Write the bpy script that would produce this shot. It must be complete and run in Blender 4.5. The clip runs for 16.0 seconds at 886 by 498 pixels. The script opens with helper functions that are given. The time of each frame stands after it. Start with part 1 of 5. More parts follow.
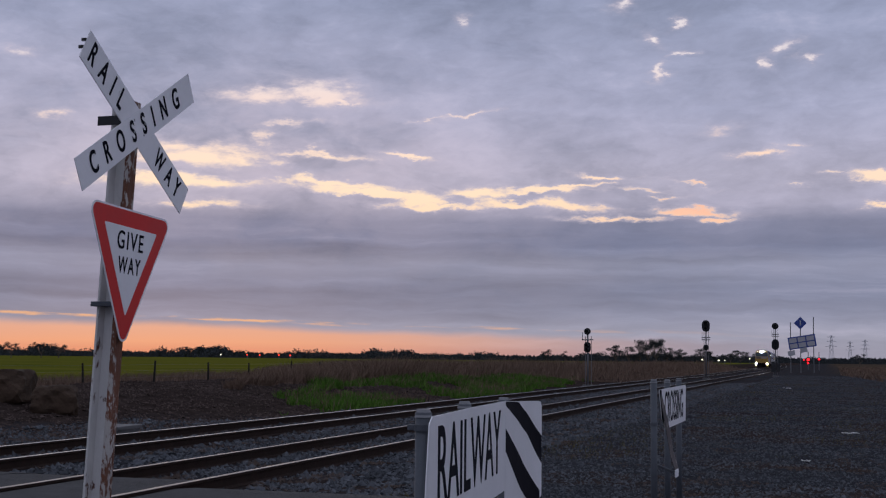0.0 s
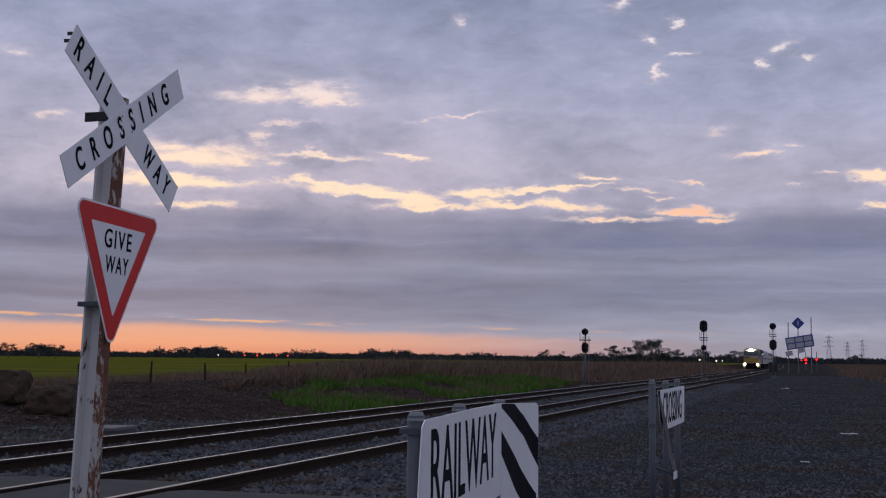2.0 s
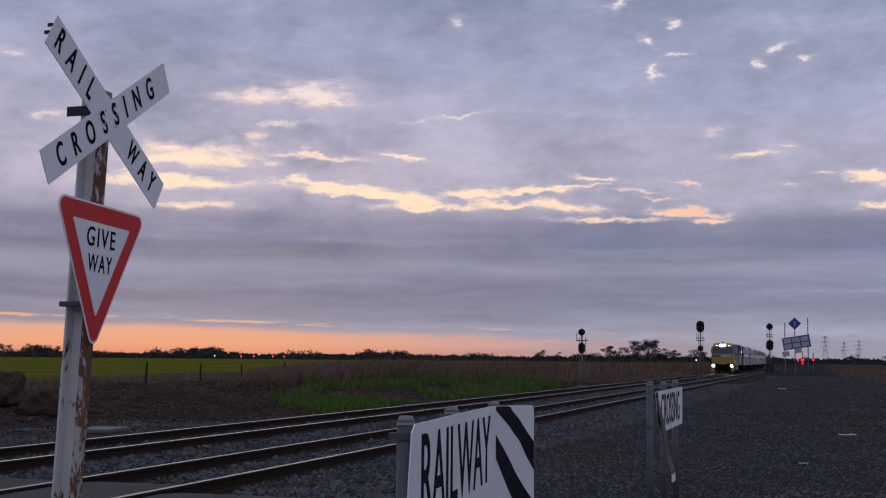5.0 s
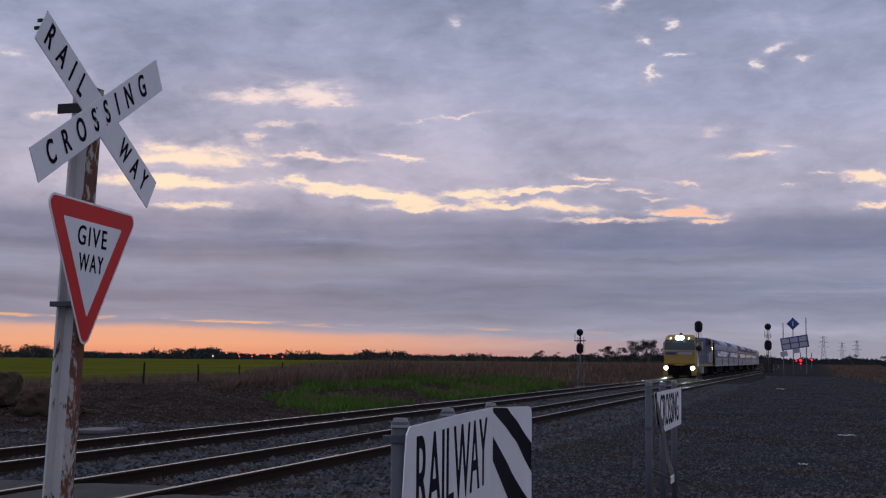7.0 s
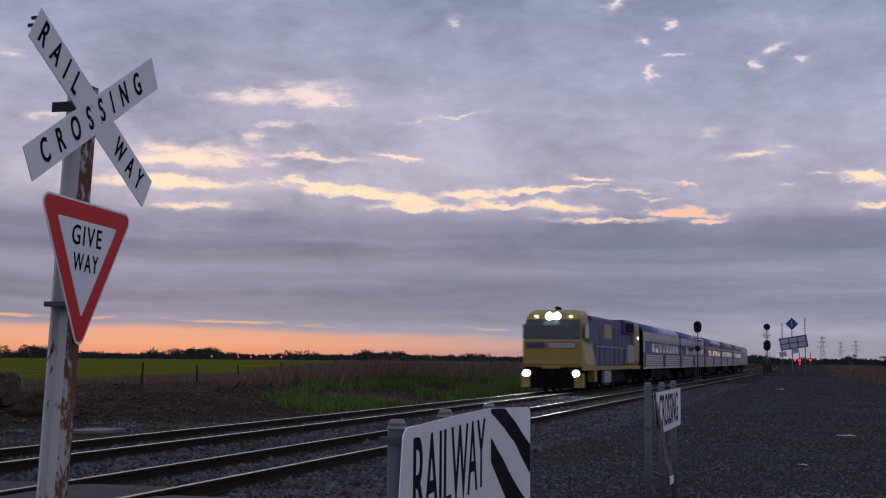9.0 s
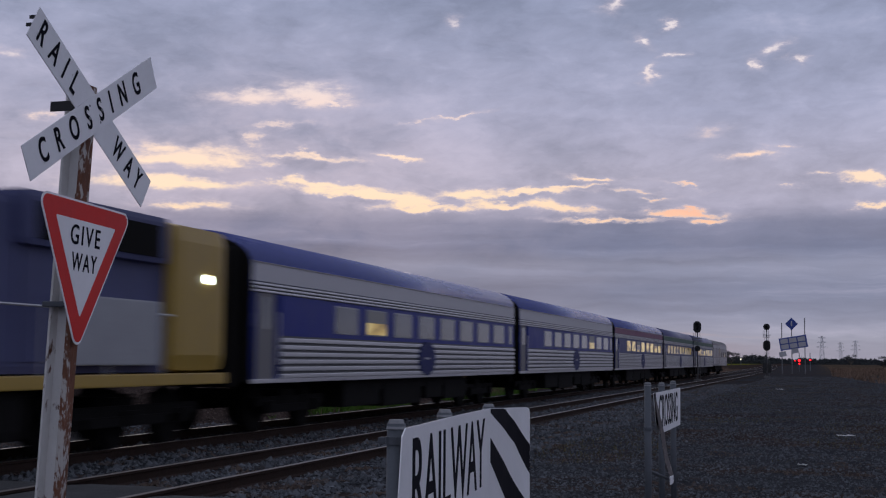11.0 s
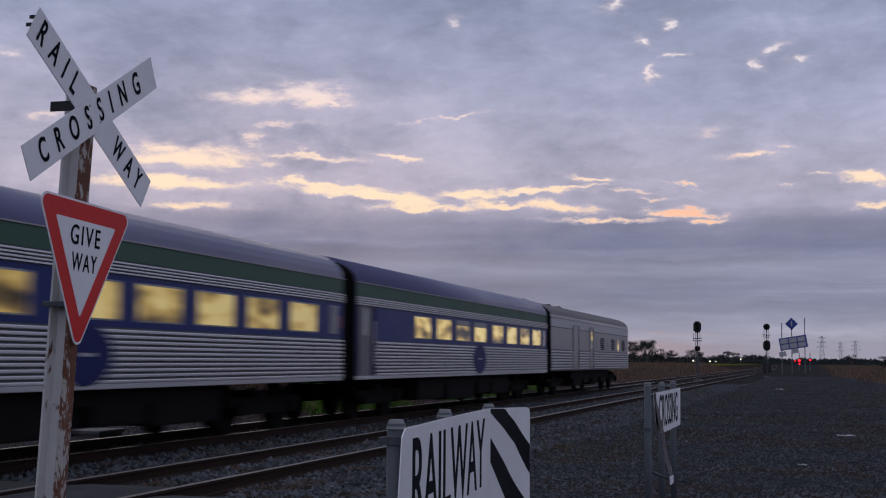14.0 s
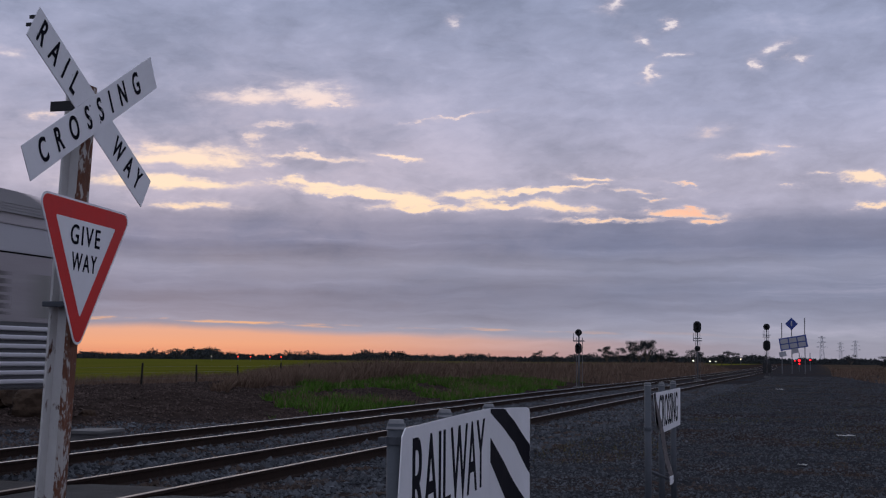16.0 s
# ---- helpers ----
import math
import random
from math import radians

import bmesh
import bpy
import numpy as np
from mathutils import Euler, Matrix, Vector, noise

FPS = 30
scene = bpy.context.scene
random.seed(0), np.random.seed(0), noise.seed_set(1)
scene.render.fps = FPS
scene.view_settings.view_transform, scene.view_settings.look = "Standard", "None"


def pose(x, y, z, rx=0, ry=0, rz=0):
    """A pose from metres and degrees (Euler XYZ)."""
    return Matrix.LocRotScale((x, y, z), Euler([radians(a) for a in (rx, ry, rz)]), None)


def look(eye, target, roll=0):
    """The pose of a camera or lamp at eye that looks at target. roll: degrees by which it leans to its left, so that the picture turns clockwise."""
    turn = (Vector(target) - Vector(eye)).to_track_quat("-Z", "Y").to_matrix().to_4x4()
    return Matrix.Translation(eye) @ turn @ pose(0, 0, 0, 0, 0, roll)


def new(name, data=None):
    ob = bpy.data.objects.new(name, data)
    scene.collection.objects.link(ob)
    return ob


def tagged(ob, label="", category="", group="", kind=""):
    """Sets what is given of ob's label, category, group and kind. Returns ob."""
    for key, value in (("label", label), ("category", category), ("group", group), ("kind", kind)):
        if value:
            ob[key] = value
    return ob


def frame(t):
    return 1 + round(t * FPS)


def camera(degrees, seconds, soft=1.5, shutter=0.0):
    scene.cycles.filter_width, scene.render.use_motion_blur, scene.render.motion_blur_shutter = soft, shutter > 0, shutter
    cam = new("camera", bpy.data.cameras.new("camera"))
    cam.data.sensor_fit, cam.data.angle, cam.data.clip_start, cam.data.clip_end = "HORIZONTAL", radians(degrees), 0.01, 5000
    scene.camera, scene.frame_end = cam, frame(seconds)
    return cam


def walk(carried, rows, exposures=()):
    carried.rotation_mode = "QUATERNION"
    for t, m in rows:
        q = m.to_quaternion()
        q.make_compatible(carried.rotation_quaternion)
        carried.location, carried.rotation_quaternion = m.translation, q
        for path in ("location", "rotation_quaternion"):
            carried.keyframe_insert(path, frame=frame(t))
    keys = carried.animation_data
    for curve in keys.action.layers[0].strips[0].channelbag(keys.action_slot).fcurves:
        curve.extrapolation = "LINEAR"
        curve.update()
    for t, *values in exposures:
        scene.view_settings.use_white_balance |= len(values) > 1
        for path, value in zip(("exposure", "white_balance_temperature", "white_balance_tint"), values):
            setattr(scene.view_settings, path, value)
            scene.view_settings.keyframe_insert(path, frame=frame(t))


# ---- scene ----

EYE_HEADING = 16.0


def shot(x, y, z, heading, pitch, roll):
    """A camera pose: heading in degrees to the left of the track's direction (+y), pitch upwards."""
    h, p = radians(heading), radians(pitch)
    way = Vector((-math.sin(h) * math.cos(p), math.cos(h) * math.cos(p), math.sin(p)))
    eye = Vector((x, y, z))
    return look(eye, eye + way, roll)


cam = camera(37.65, 16.0, soft=1.2, shutter=0.5)
PATH = [
    (0, shot(0.085, -0.479, 1.489, 16.393, 4.792, 0.580)),
    (0.5, shot(0.079, -0.445, 1.490, 16.368, 4.796, 0.574)),
    (1, shot(0.073, -0.410, 1.491, 16.341, 4.800, 0.567)),
    (1.5, shot(0.067, -0.376, 1.492, 16.315, 4.804, 0.561)),
    (2, shot(0.061, -0.341, 1.493, 16.288, 4.808, 0.554)),
    (2.5, shot(0.056, -0.313, 1.493, 16.266, 4.812, 0.548)),
    (3, shot(0.050, -0.281, 1.494, 16.241, 4.816, 0.541)),
    (3.5, shot(0.044, -0.248, 1.495, 16.213, 4.820, 0.534)),
    (4, shot(0.038, -0.214, 1.496, 16.186, 4.825, 0.526)),
    (6.5, shot(0.016, -0.090, 1.498, 16.080, 4.844, 0.495)),
    (7, shot(0.012, -0.068, 1.499, 16.061, 4.847, 0.489)),
    (7.5, shot(0.009, -0.051, 1.499, 16.046, 4.850, 0.485)),
    (8, shot(0.006, -0.036, 1.499, 16.032, 4.852, 0.480)),
    (8.5, shot(0.004, -0.024, 1.500, 16.021, 4.854, 0.477)),
    (9, shot(0.003, -0.015, 1.500, 16.014, 4.856, 0.474)),
    (11.5, shot(0, 0, 1.5, 16.0, 4.858, 0.470)),
    (16, shot(0, 0, 1.5, 16.0, 4.858, 0.470)),
]
walk(cam, PATH)

# ---------------------------------------------------------------- node helpers


class Nodes:
    """Short hand for building node trees."""

    def __init__(self, tree):
        self.tree = tree
        tree.nodes.clear()

    def add(self, kind):
        return self.tree.nodes.new(kind)

    def put(self, socket, value):
        if isinstance(value, bpy.types.NodeSocket):
            self.tree.links.new(value, socket)
        elif value is not None:
            socket.default_value = value

    def math(self, op, a, b=None, c=None, clamp=False):
        node = self.add("ShaderNodeMath")
        node.operation, node.use_clamp = op, clamp
        for i, v in enumerate((a, b, c)):
            self.put(node.inputs[i], v)
        return node.outputs[0]

    def ramp(self, fac, stops, ease="LINEAR"):
        node = self.add("ShaderNodeValToRGB")
        node.color_ramp.interpolation = ease
        while len(node.color_ramp.elements) < len(stops):
            node.color_ramp.elements.new(0.5)
        for e, (p, c) in zip(node.color_ramp.elements, stops):
            e.position = p
            e.color = (*c, 1) if len(c) == 3 else c
        self.put(node.inputs[0], fac)
        return node.outputs[0]

    def mix(self, fac, a, b, blend="MIX"):
        node = self.add("ShaderNodeMix")
        node.data_type, node.blend_type = "RGBA", blend
        self.put(node.inputs[0], fac)
        self.put(node.inputs[6], (*a, 1) if isinstance(a, tuple) and len(a) == 3 else a)
        self.put(node.inputs[7], (*b, 1) if isinstance(b, tuple) and len(b) == 3 else b)
        return node.outputs[2]

    def noise(self, vector, scale, detail=4.0, rough=0.55, distortion=0.0):
        node = self.add("ShaderNodeTexNoise")
        self.put(node.inputs["Vector"], vector)
        for key, v in (("Scale", scale), ("Detail", detail), ("Roughness", rough), ("Distortion", distortion)):
            node.inputs[key].default_value = v
        return node.outputs[0]

    def smooth(self, x, lo, hi):
        node = self.add("ShaderNodeMapRange")
        node.interpolation_type = "SMOOTHSTEP"
        self.put(node.inputs[0], x)
        node.inputs[1].default_value, node.inputs[2].default_value = lo, hi
        return node.outputs[0]

    def vec(self, x, y, z=0.0):
        node = self.add("ShaderNodeCombineXYZ")
        for i, v in enumerate((x, y, z)):
            self.put(node.inputs[i], v)
        return node.outputs[0]


def srgb(r, g, b):
    """Linear colour from 8 bit display values."""
    return tuple((c / 255 / 12.92) if c <= 10 else (((c / 255) + 0.055) / 1.055) ** 2.4 for c in (r, g, b))


# ---------------------------------------------------------------- sky and sun
def make_sky():
    world = bpy.data.worlds.new("dusk_sky")
    scene.world = world
    world.use_nodes = True
    n = Nodes(world.node_tree)
    out = n.add("ShaderNodeOutputWorld")
    geo = n.add("ShaderNodeTexCoord")
    sep = n.add("ShaderNodeSeparateXYZ")
    n.put(sep.inputs[0], geo.outputs["Generated"])
    x, y, z = sep.outputs
    # azimuth to the right of the view's middle, and elevation, in degrees
    az = n.math("MULTIPLY_ADD", n.math("ARCTAN2", x, y), 57.2958, EYE_HEADING)
    el = n.math("MULTIPLY", n.math("ARCSINE", z), 57.2958)

    warp = n.noise(n.vec(n.math("MULTIPLY", az, 0.2), n.math("MULTIPLY", el, 0.55), 3.1), 1.0, 6.0, 0.6)
    w = n.math("SUBTRACT", warp, 0.5)
    elw = n.math("MULTIPLY_ADD", w, 1.1, el)
    azw = n.math("MULTIPLY_ADD", w, 3.0, az)

    # layers of cloud: long low bars near the horizon, billows above, torn edges
    bars = n.noise(n.vec(n.math("MULTIPLY", az, 0.05), n.math("MULTIPLY", elw, 0.95), 7.7), 1.0, 5.0, 0.55)
    lumps = n.noise(n.vec(n.math("MULTIPLY", azw, 0.17), n.math("MULTIPLY", elw, 0.34), 1.3), 1.0, 6.0, 0.6)
    streak = n.noise(n.vec(n.math("MULTIPLY", az, 0.24), n.math("MULTIPLY", elw, 1.6), 2.4), 1.0, 7.0, 0.6)
    fine = n.noise(n.vec(n.math("MULTIPLY", azw, 1.1), n.math("MULTIPLY", elw, 2.7), 5.2), 1.0, 5.0, 0.6)

    base = n.ramp(n.math("DIVIDE", el, 90.0, clamp=True), [
        (0.0, srgb(150, 149, 166)), (0.012, srgb(151, 152, 170)), (0.022, srgb(140, 144, 167)), (0.034, srgb(124, 130, 155)), (0.046, srgb(141, 145, 169)),
        (0.055, srgb(118, 124, 151)), (0.067, srgb(127, 131, 157)), (0.075, srgb(168, 166, 188)), (0.09, srgb(176, 174, 196)),
        (0.12, srgb(162, 166, 193)), (0.18, srgb(145, 154, 183)), (0.3, srgb(166, 174, 198)), (1.0, srgb(186, 193, 214))])
    low = n.smooth(el, 7.5, 4.5)
    billow = n.math("ADD", n.math("MULTIPLY", n.math("SUBTRACT", lumps, 0.5), 1.15), n.math("MULTIPLY_ADD", n.math("SUBTRACT", fine, 0.5), 0.24, n.math("MULTIPLY", n.math("SUBTRACT", streak, 0.5), 0.2)))
    layer = n.math("ADD", n.math("MULTIPLY", n.math("SUBTRACT", bars, 0.5), 1.0), n.math("MULTIPLY", n.math("SUBTRACT", streak, 0.5), 0.35))
    blend = n.math("MULTIPLY_ADD", low, n.math("SUBTRACT", layer, billow), billow)
    shade = n.math("ADD", blend, 1.02)
    grey = n.add("ShaderNodeVectorMath")
    grey.operation = "SCALE"
    n.put(grey.inputs[0], base)
    n.put(grey.inputs["Scale"], shade)
    # lit edges of the billows turn a little pinker
    colour = n.mix(n.math("MULTIPLY", n.smooth(shade, 1.08, 1.4), 0.4), grey.outputs[0], srgb(198, 190, 208))

    # ragged edges: the field is pulled about at the size of single puffs
    tear_a = n.noise(n.vec(n.math("MULTIPLY", az, 0.7), n.math("MULTIPLY", el, 1.5), 11.3), 1.0, 6.0, 0.62)
    tear_e = n.noise(n.vec(n.math("MULTIPLY", az, 0.55), n.math("MULTIPLY", el, 1.3), 17.9), 1.0, 6.0, 0.62)
    azt = n.math("MULTIPLY_ADD", n.math("SUBTRACT", tear_a, 0.5), 3.2, az)
    elt = n.math("MULTIPLY_ADD", n.math("SUBTRACT", tear_e, 0.5), 1.25, el)

    def bell(a0, e0, sa, se, slope, sharp=False):
        da = n.math("SUBTRACT", azt, a0)
        line = n.math("MULTIPLY_ADD", da, slope, e0)
        de = n.math("DIVIDE", n.math("SUBTRACT", elt, line), se)
        q = n.math("ADD", n.math("POWER", n.math("ABSOLUTE", n.math("DIVIDE", da, sa)), 2.0), n.math("POWER", n.math("ABSOLUTE", de), 2.0))
        return n.math("EXPONENT", n.math("MULTIPLY", q, -1.0)) if sharp else n.math("DIVIDE", 1.0, n.math("ADD", q, 1.0))

    def most(rows, sharp=False):
        field = None
        for a0, e0, sa, se, slope, k in rows:
            g = n.math("MULTIPLY", bell(a0, e0, sa, se, slope, sharp), k)
            field = g if field is None else n.math("MAXIMUM", field, g)
        return field

    # thinner cloud, lit from behind, round the place where the sun went down
    thinner = n.math("MULTIPLY", bell(-9.0, 8.9, 9.0, 2.2, -0.05), n.smooth(lumps, 0.32, 0.62))
    colour = n.mix(n.math("MULTIPLY", thinner, 0.5), colour, srgb(214, 196, 206))
    # gaps in the cloud that the sunset shines through, and dark shreds of cloud before them
    holes = n.math("MAXIMUM", n.math("MAXIMUM", most(GAPS_WEST), most(GAPS_LOW)), n.math("MULTIPLY", most(GAPS_HIGH), 0.86))
    torn = n.math("SUBTRACT", holes, most(SHREDS, True))
    torn = n.math("MULTIPLY_ADD", n.math("SUBTRACT", streak, 0.5), 0.9, torn)
    torn = n.math("MULTIPLY_ADD", n.math("SUBTRACT", fine, 0.5), 0.8, torn)
    halo = n.math("MULTIPLY", n.smooth(torn, -0.15, 0.7), n.smooth(holes, 0.03, 0.45))
    colour = n.mix(n.math("MULTIPLY", halo, 0.66), colour, srgb(207, 196, 211))
    open_sky = n.math("MULTIPLY", n.smooth(torn, 0.24, 0.84), n.smooth(holes, 0.2, 0.55))
    gold = n.ramp(n.math("DIVIDE", el, 20.0, clamp=True), [(0.28, (1.1, 0.77, 0.52)), (0.36, (1.1, 0.84, 0.6)), (0.46, (1.08, 0.82, 0.66)), (0.56, (0.98, 0.78, 0.72)), (0.65, (0.9, 0.82, 0.84))])
    colour = n.mix(n.math("MULTIPLY", open_sky, 0.95), colour, gold)
    rosy = n.math("MULTIPLY", bell(10.8, 6.9, 2.0, 1.1, 0.0), n.smooth(torn, 0.35, 0.8))
    colour = n.mix(n.math("MULTIPLY", rosy, 0.7), colour, srgb(255, 176, 150))

    # the orange strip along the horizon, strongest over the place where the sun went down
    west = n.math("EXPONENT", n.math("MULTIPLY", n.math("POWER", n.math("ABSOLUTE", n.math("DIVIDE", n.math("ADD", az, 14.0), 18.5)), 3.0), -1.0))
    top = n.math("MULTIPLY_ADD", az, -0.02, 1.08)
    strip = n.math("SUBTRACT", 1.0, n.smooth(n.math("SUBTRACT", n.math("MULTIPLY_ADD", w, 0.5, el), top), -0.25, 0.18))
    orange = n.ramp(n.math("MULTIPLY", el, 0.5, clamp=True), [(0.0, srgb(224, 142, 114)), (0.3, srgb(238, 168, 132)), (0.65, srgb(228, 172, 148)), (1.0, srgb(205, 170, 162))])
    colour = n.mix(n.math("MULTIPLY", strip, west), colour, orange)
    lines = n.noise(n.vec(n.math("MULTIPLY", az, 0.3), n.math("MULTIPLY", el, 3.0), 21.7), 1.0, 5.0, 0.6)
    thin = n.math("MULTIPLY", n.smooth(n.math("ABSOLUTE", n.math("SUBTRACT", n.math("MULTIPLY_ADD", w, 0.55, el), n.math("ADD", top, 0.28))), 0.1, 0.02), n.math("MULTIPLY", west, n.smooth(lines, 0.42, 0.6)))
    colour = n.mix(n.math("MULTIPLY", thin, 0.8), colour, srgb(250, 186, 134))

    # the clear evening sky above the cloud, faintly, and its light
    sky = n.add("ShaderNodeTexSky")
    sky.sky_type, sky.sun_disc, sky.sun_elevation, sky.sun_rotation = "NISHITA", False, radians(1.5), radians(-28)
    under = n.add("ShaderNodeBackground")
    n.put(under.inputs[0], sky.outputs[0])
    under.inputs[1].default_value = 0.05
    cloud = n.add("ShaderNodeBackground")
    n.put(cloud.inputs[0], colour)
    cloud.inputs[1].default_value = 1.0
    both = n.add("ShaderNodeMixShader")
    both.inputs[0].default_value = 0.96
    n.put(both.inputs[1], under.outputs[0])
    n.put(both.inputs[2], cloud.outputs[0])
    n.put(out.inputs[0], both.outputs[0])


# azimuth, elevation, half widths, slope and strength of each gap in the cloud
GAPS_WEST = [
    (-8.7, 11.33, 1.85, 0.37, 0.05, 0.75), (-5.9, 11.52, 1.53, 0.42, -0.12, 0.90), (-4.9, 11.11, 0.54, 0.22, -0.30, 0.85), (-7.2, 10.16, 1.36, 0.15, 0.10, 0.75),
    (-8.3, 9.56, 0.64, 0.35, 0.00, 0.65), (-10.8, 8.69, 2.96, 0.49, 0.02, 0.85), (-6.1, 8.84, 2.35, 0.15, -0.05, 0.85), (-12.4, 9.00, 1.36, 0.35, 0.00, 0.70),
    (-7.6, 8.53, 0.89, 0.25, 0.00, 0.70), (-12.0, 7.55, 3.46, 0.32, 0.00, 0.85), (-11.3, 6.60, 1.98, 0.22, 0.00, 0.80), (-2.0, 8.89, 0.74, 0.12, -0.10, 0.85),
    (-1.2, 10.41, 0.99, 0.10, 0.00, 0.70), (0.7, 10.72, 1.14, 0.10, 0.25, 0.65), (-17.5, 10.09, 0.74, 0.20, 0.10, 0.55), (-18.7, 12.65, 0.74, 0.25, 0.10, 0.50),
]
GAPS_LOW = [
    (-5.6, 7.59, 2.96, 0.17, -0.05, 0.90), (-3.4, 7.21, 2.96, 0.22, -0.08, 0.95), (-1.6, 6.93, 1.73, 0.17, 0.00, 0.90), (-0.4, 6.70, 3.21, 0.15, -0.02, 0.85),
    (1.3, 7.23, 1.73, 0.22, 0.05, 0.90), (3.6, 7.39, 2.22, 0.15, 0.03, 0.90), (2.4, 6.84, 1.98, 0.22, 0.00, 0.95), (5.0, 6.74, 1.98, 0.22, -0.10, 0.95),
    (7.0, 6.14, 2.35, 0.12, -0.02, 0.90), (5.6, 7.56, 1.73, 0.10, 0.05, 0.80), (6.6, 8.04, 0.94, 0.12, -0.10, 0.85), (9.1, 7.06, 0.84, 0.10, 0.10, 0.80),
    (10.7, 6.43, 1.53, 0.17, -0.05, 0.95), (11.4, 6.08, 0.89, 0.12, 0.00, 0.90), (10.7, 7.60, 0.84, 0.10, -0.15, 0.85), (7.9, 7.37, 1.48, 0.12, 0.00, 0.60),
]
GAPS_HIGH = [
    (13.7, 8.80, 0.94, 0.17, 0.05, 0.90), (14.8, 9.22, 0.69, 0.12, 0.10, 0.60), (11.8, 9.86, 0.99, 0.22, 0.10, 0.50), (18.1, 7.75, 1.19, 0.17, -0.05, 0.95),
    (18.6, 6.62, 0.84, 0.12, 0.10, 0.85), (14.9, 7.49, 0.44, 0.15, 0.20, 0.75), (16.5, 8.04, 0.99, 0.10, 0.00, 0.60), (7.5, 15.45, 0.54, 0.25, 0.00, 0.80),
    (8.8, 13.93, 0.42, 0.22, -0.30, 0.85), (10.0, 14.57, 0.27, 0.20, 0.30, 0.80), (9.9, 13.25, 0.40, 0.12, 0.10, 0.75), (9.1, 12.48, 0.32, 0.25, 0.20, 0.85),
    (14.7, 13.39, 0.54, 0.20, 0.15, 0.85), (15.4, 12.81, 0.32, 0.15, 0.00, 0.80), (13.6, 12.75, 0.27, 0.22, 0.00, 0.70), (0.4, 14.70, 0.30, 0.32, 0.00, 0.60),
]
# dark shreds of cloud before the gaps
SHREDS = [
    (8.0, 6.92, 0.94, 0.32, -0.15, 1.10), (-4.9, 8.15, 2.72, 0.27, -0.02, 0.80), (-5.4, 9.69, 2.10, 0.42, -0.05, 0.90), (-3.2, 10.11, 2.22, 0.35, -0.05, 0.70),
    (0.3, 6.95, 0.49, 0.20, -0.10, 0.80), (-10.9, 8.01, 1.48, 0.15, 0.00, 0.50), (-8.4, 7.77, 1.48, 0.15, 0.00, 0.50), (-4.6, 7.01, 1.48, 0.12, -0.05, 0.60),
    (11.4, 7.54, 0.74, 0.12, 0.00, 0.80), (3.4, 7.14, 0.86, 0.12, 0.00, 0.60), (2.9, 6.54, 0.99, 0.10, 0.00, 0.60), (7.4, 9.05, 0.40, 0.22, 0.20, 0.60),
    (-2.1, 8.34, 2.96, 0.22, 0.00, 0.60), (8.4, 8.22, 1.48, 0.15, 0.00, 0.40), (15.1, 7.12, 2.96, 0.12, 0.00, 0.50), (-0.1, 5.38, 17.29, 0.64, 0.00, 1.00),
]
make_sky()
sun = new("sun", bpy.data.lights.new("sun", "SUN"))
sun.data.energy, sun.data.angle, sun.data.color = 0.12, radians(25), (1.0, 0.82, 0.68)
sun.matrix_world = look((math.sin(radians(-28)) * 60, math.cos(radians(-28)) * 60, 12), (0, 0, 0))
scene.view_settings.exposure = 0.0


# ---------------------------------------------------------------- materials
def mat(name, colour, rough=0.6, metal=0.0, vary=0.25, scale=6.0, bump=0.0, bump_scale=60.0, stain=None, stain_at=0.62, island=0.0, stretch=(1, 1, 1), spec=0.5):
    """A surface with mottling at two scales, fine relief and, if given, stains of a second colour."""
    m = bpy.data.materials.new(name)
    m.use_nodes = True
    n = Nodes(m.node_tree)
    out = n.add("ShaderNodeOutputMaterial")
    s = n.add("ShaderNodeBsdfPrincipled")
    n.put(out.inputs[0], s.outputs[0])
    co = n.add("ShaderNodeTexCoord")
    mp = n.add("ShaderNodeMapping")
    n.put(mp.inputs[0], co.outputs["Object"])
    mp.inputs["Scale"].default_value = stretch
    v = mp.outputs[0]
    big, small = n.noise(v, scale, 5.0), n.noise(v, scale * 9, 3.0)
    k = n.math("ADD", n.math("MULTIPLY", n.math("SUBTRACT", big, 0.5), 2.4 * vary), n.math("MULTIPLY_ADD", n.math("SUBTRACT", small, 0.5), 1.2 * vary, 1.0))
    if island:
        g = n.add("ShaderNodeNewGeometry")
        k = n.math("MULTIPLY", k, n.math("MULTIPLY_ADD", g.outputs["Random Per Island"], island, 1 - island / 2))
    sc = n.add("ShaderNodeVectorMath")
    sc.operation = "SCALE"
    sc.inputs[0].default_value = colour
    n.put(sc.inputs["Scale"], n.math("MAXIMUM", k, 0.05))
    c = sc.outputs[0]
    r = n.math("MULTIPLY_ADD", n.math("SUBTRACT", big, 0.5), 0.3, rough, clamp=True)
    if stain:
        f = n.smooth(n.math("MULTIPLY_ADD", n.math("SUBTRACT", small, 0.5), 0.35, n.noise(v, scale * 1.7, 6.0, 0.65)), stain_at - 0.03, stain_at + 0.05)
        c = n.mix(f, c, stain)
        r = n.math("MAXIMUM", r, n.math("MULTIPLY", f, 0.85))
    n.put(s.inputs["Base Color"], c)
    n.put(s.inputs["Roughness"], r)
    s.inputs["Metallic"].default_value = metal
    s.inputs["Specular IOR Level"].default_value = spec
    if bump:
        b = n.add("ShaderNodeBump")
        b.inputs["Strength"].default_value = bump
        b.inputs["Distance"].default_value = 0.02
        n.put(b.inputs["Height"], n.noise(v, bump_scale, 4.0))
        n.put(s.inputs["Normal"], b.outputs[0])
    return m


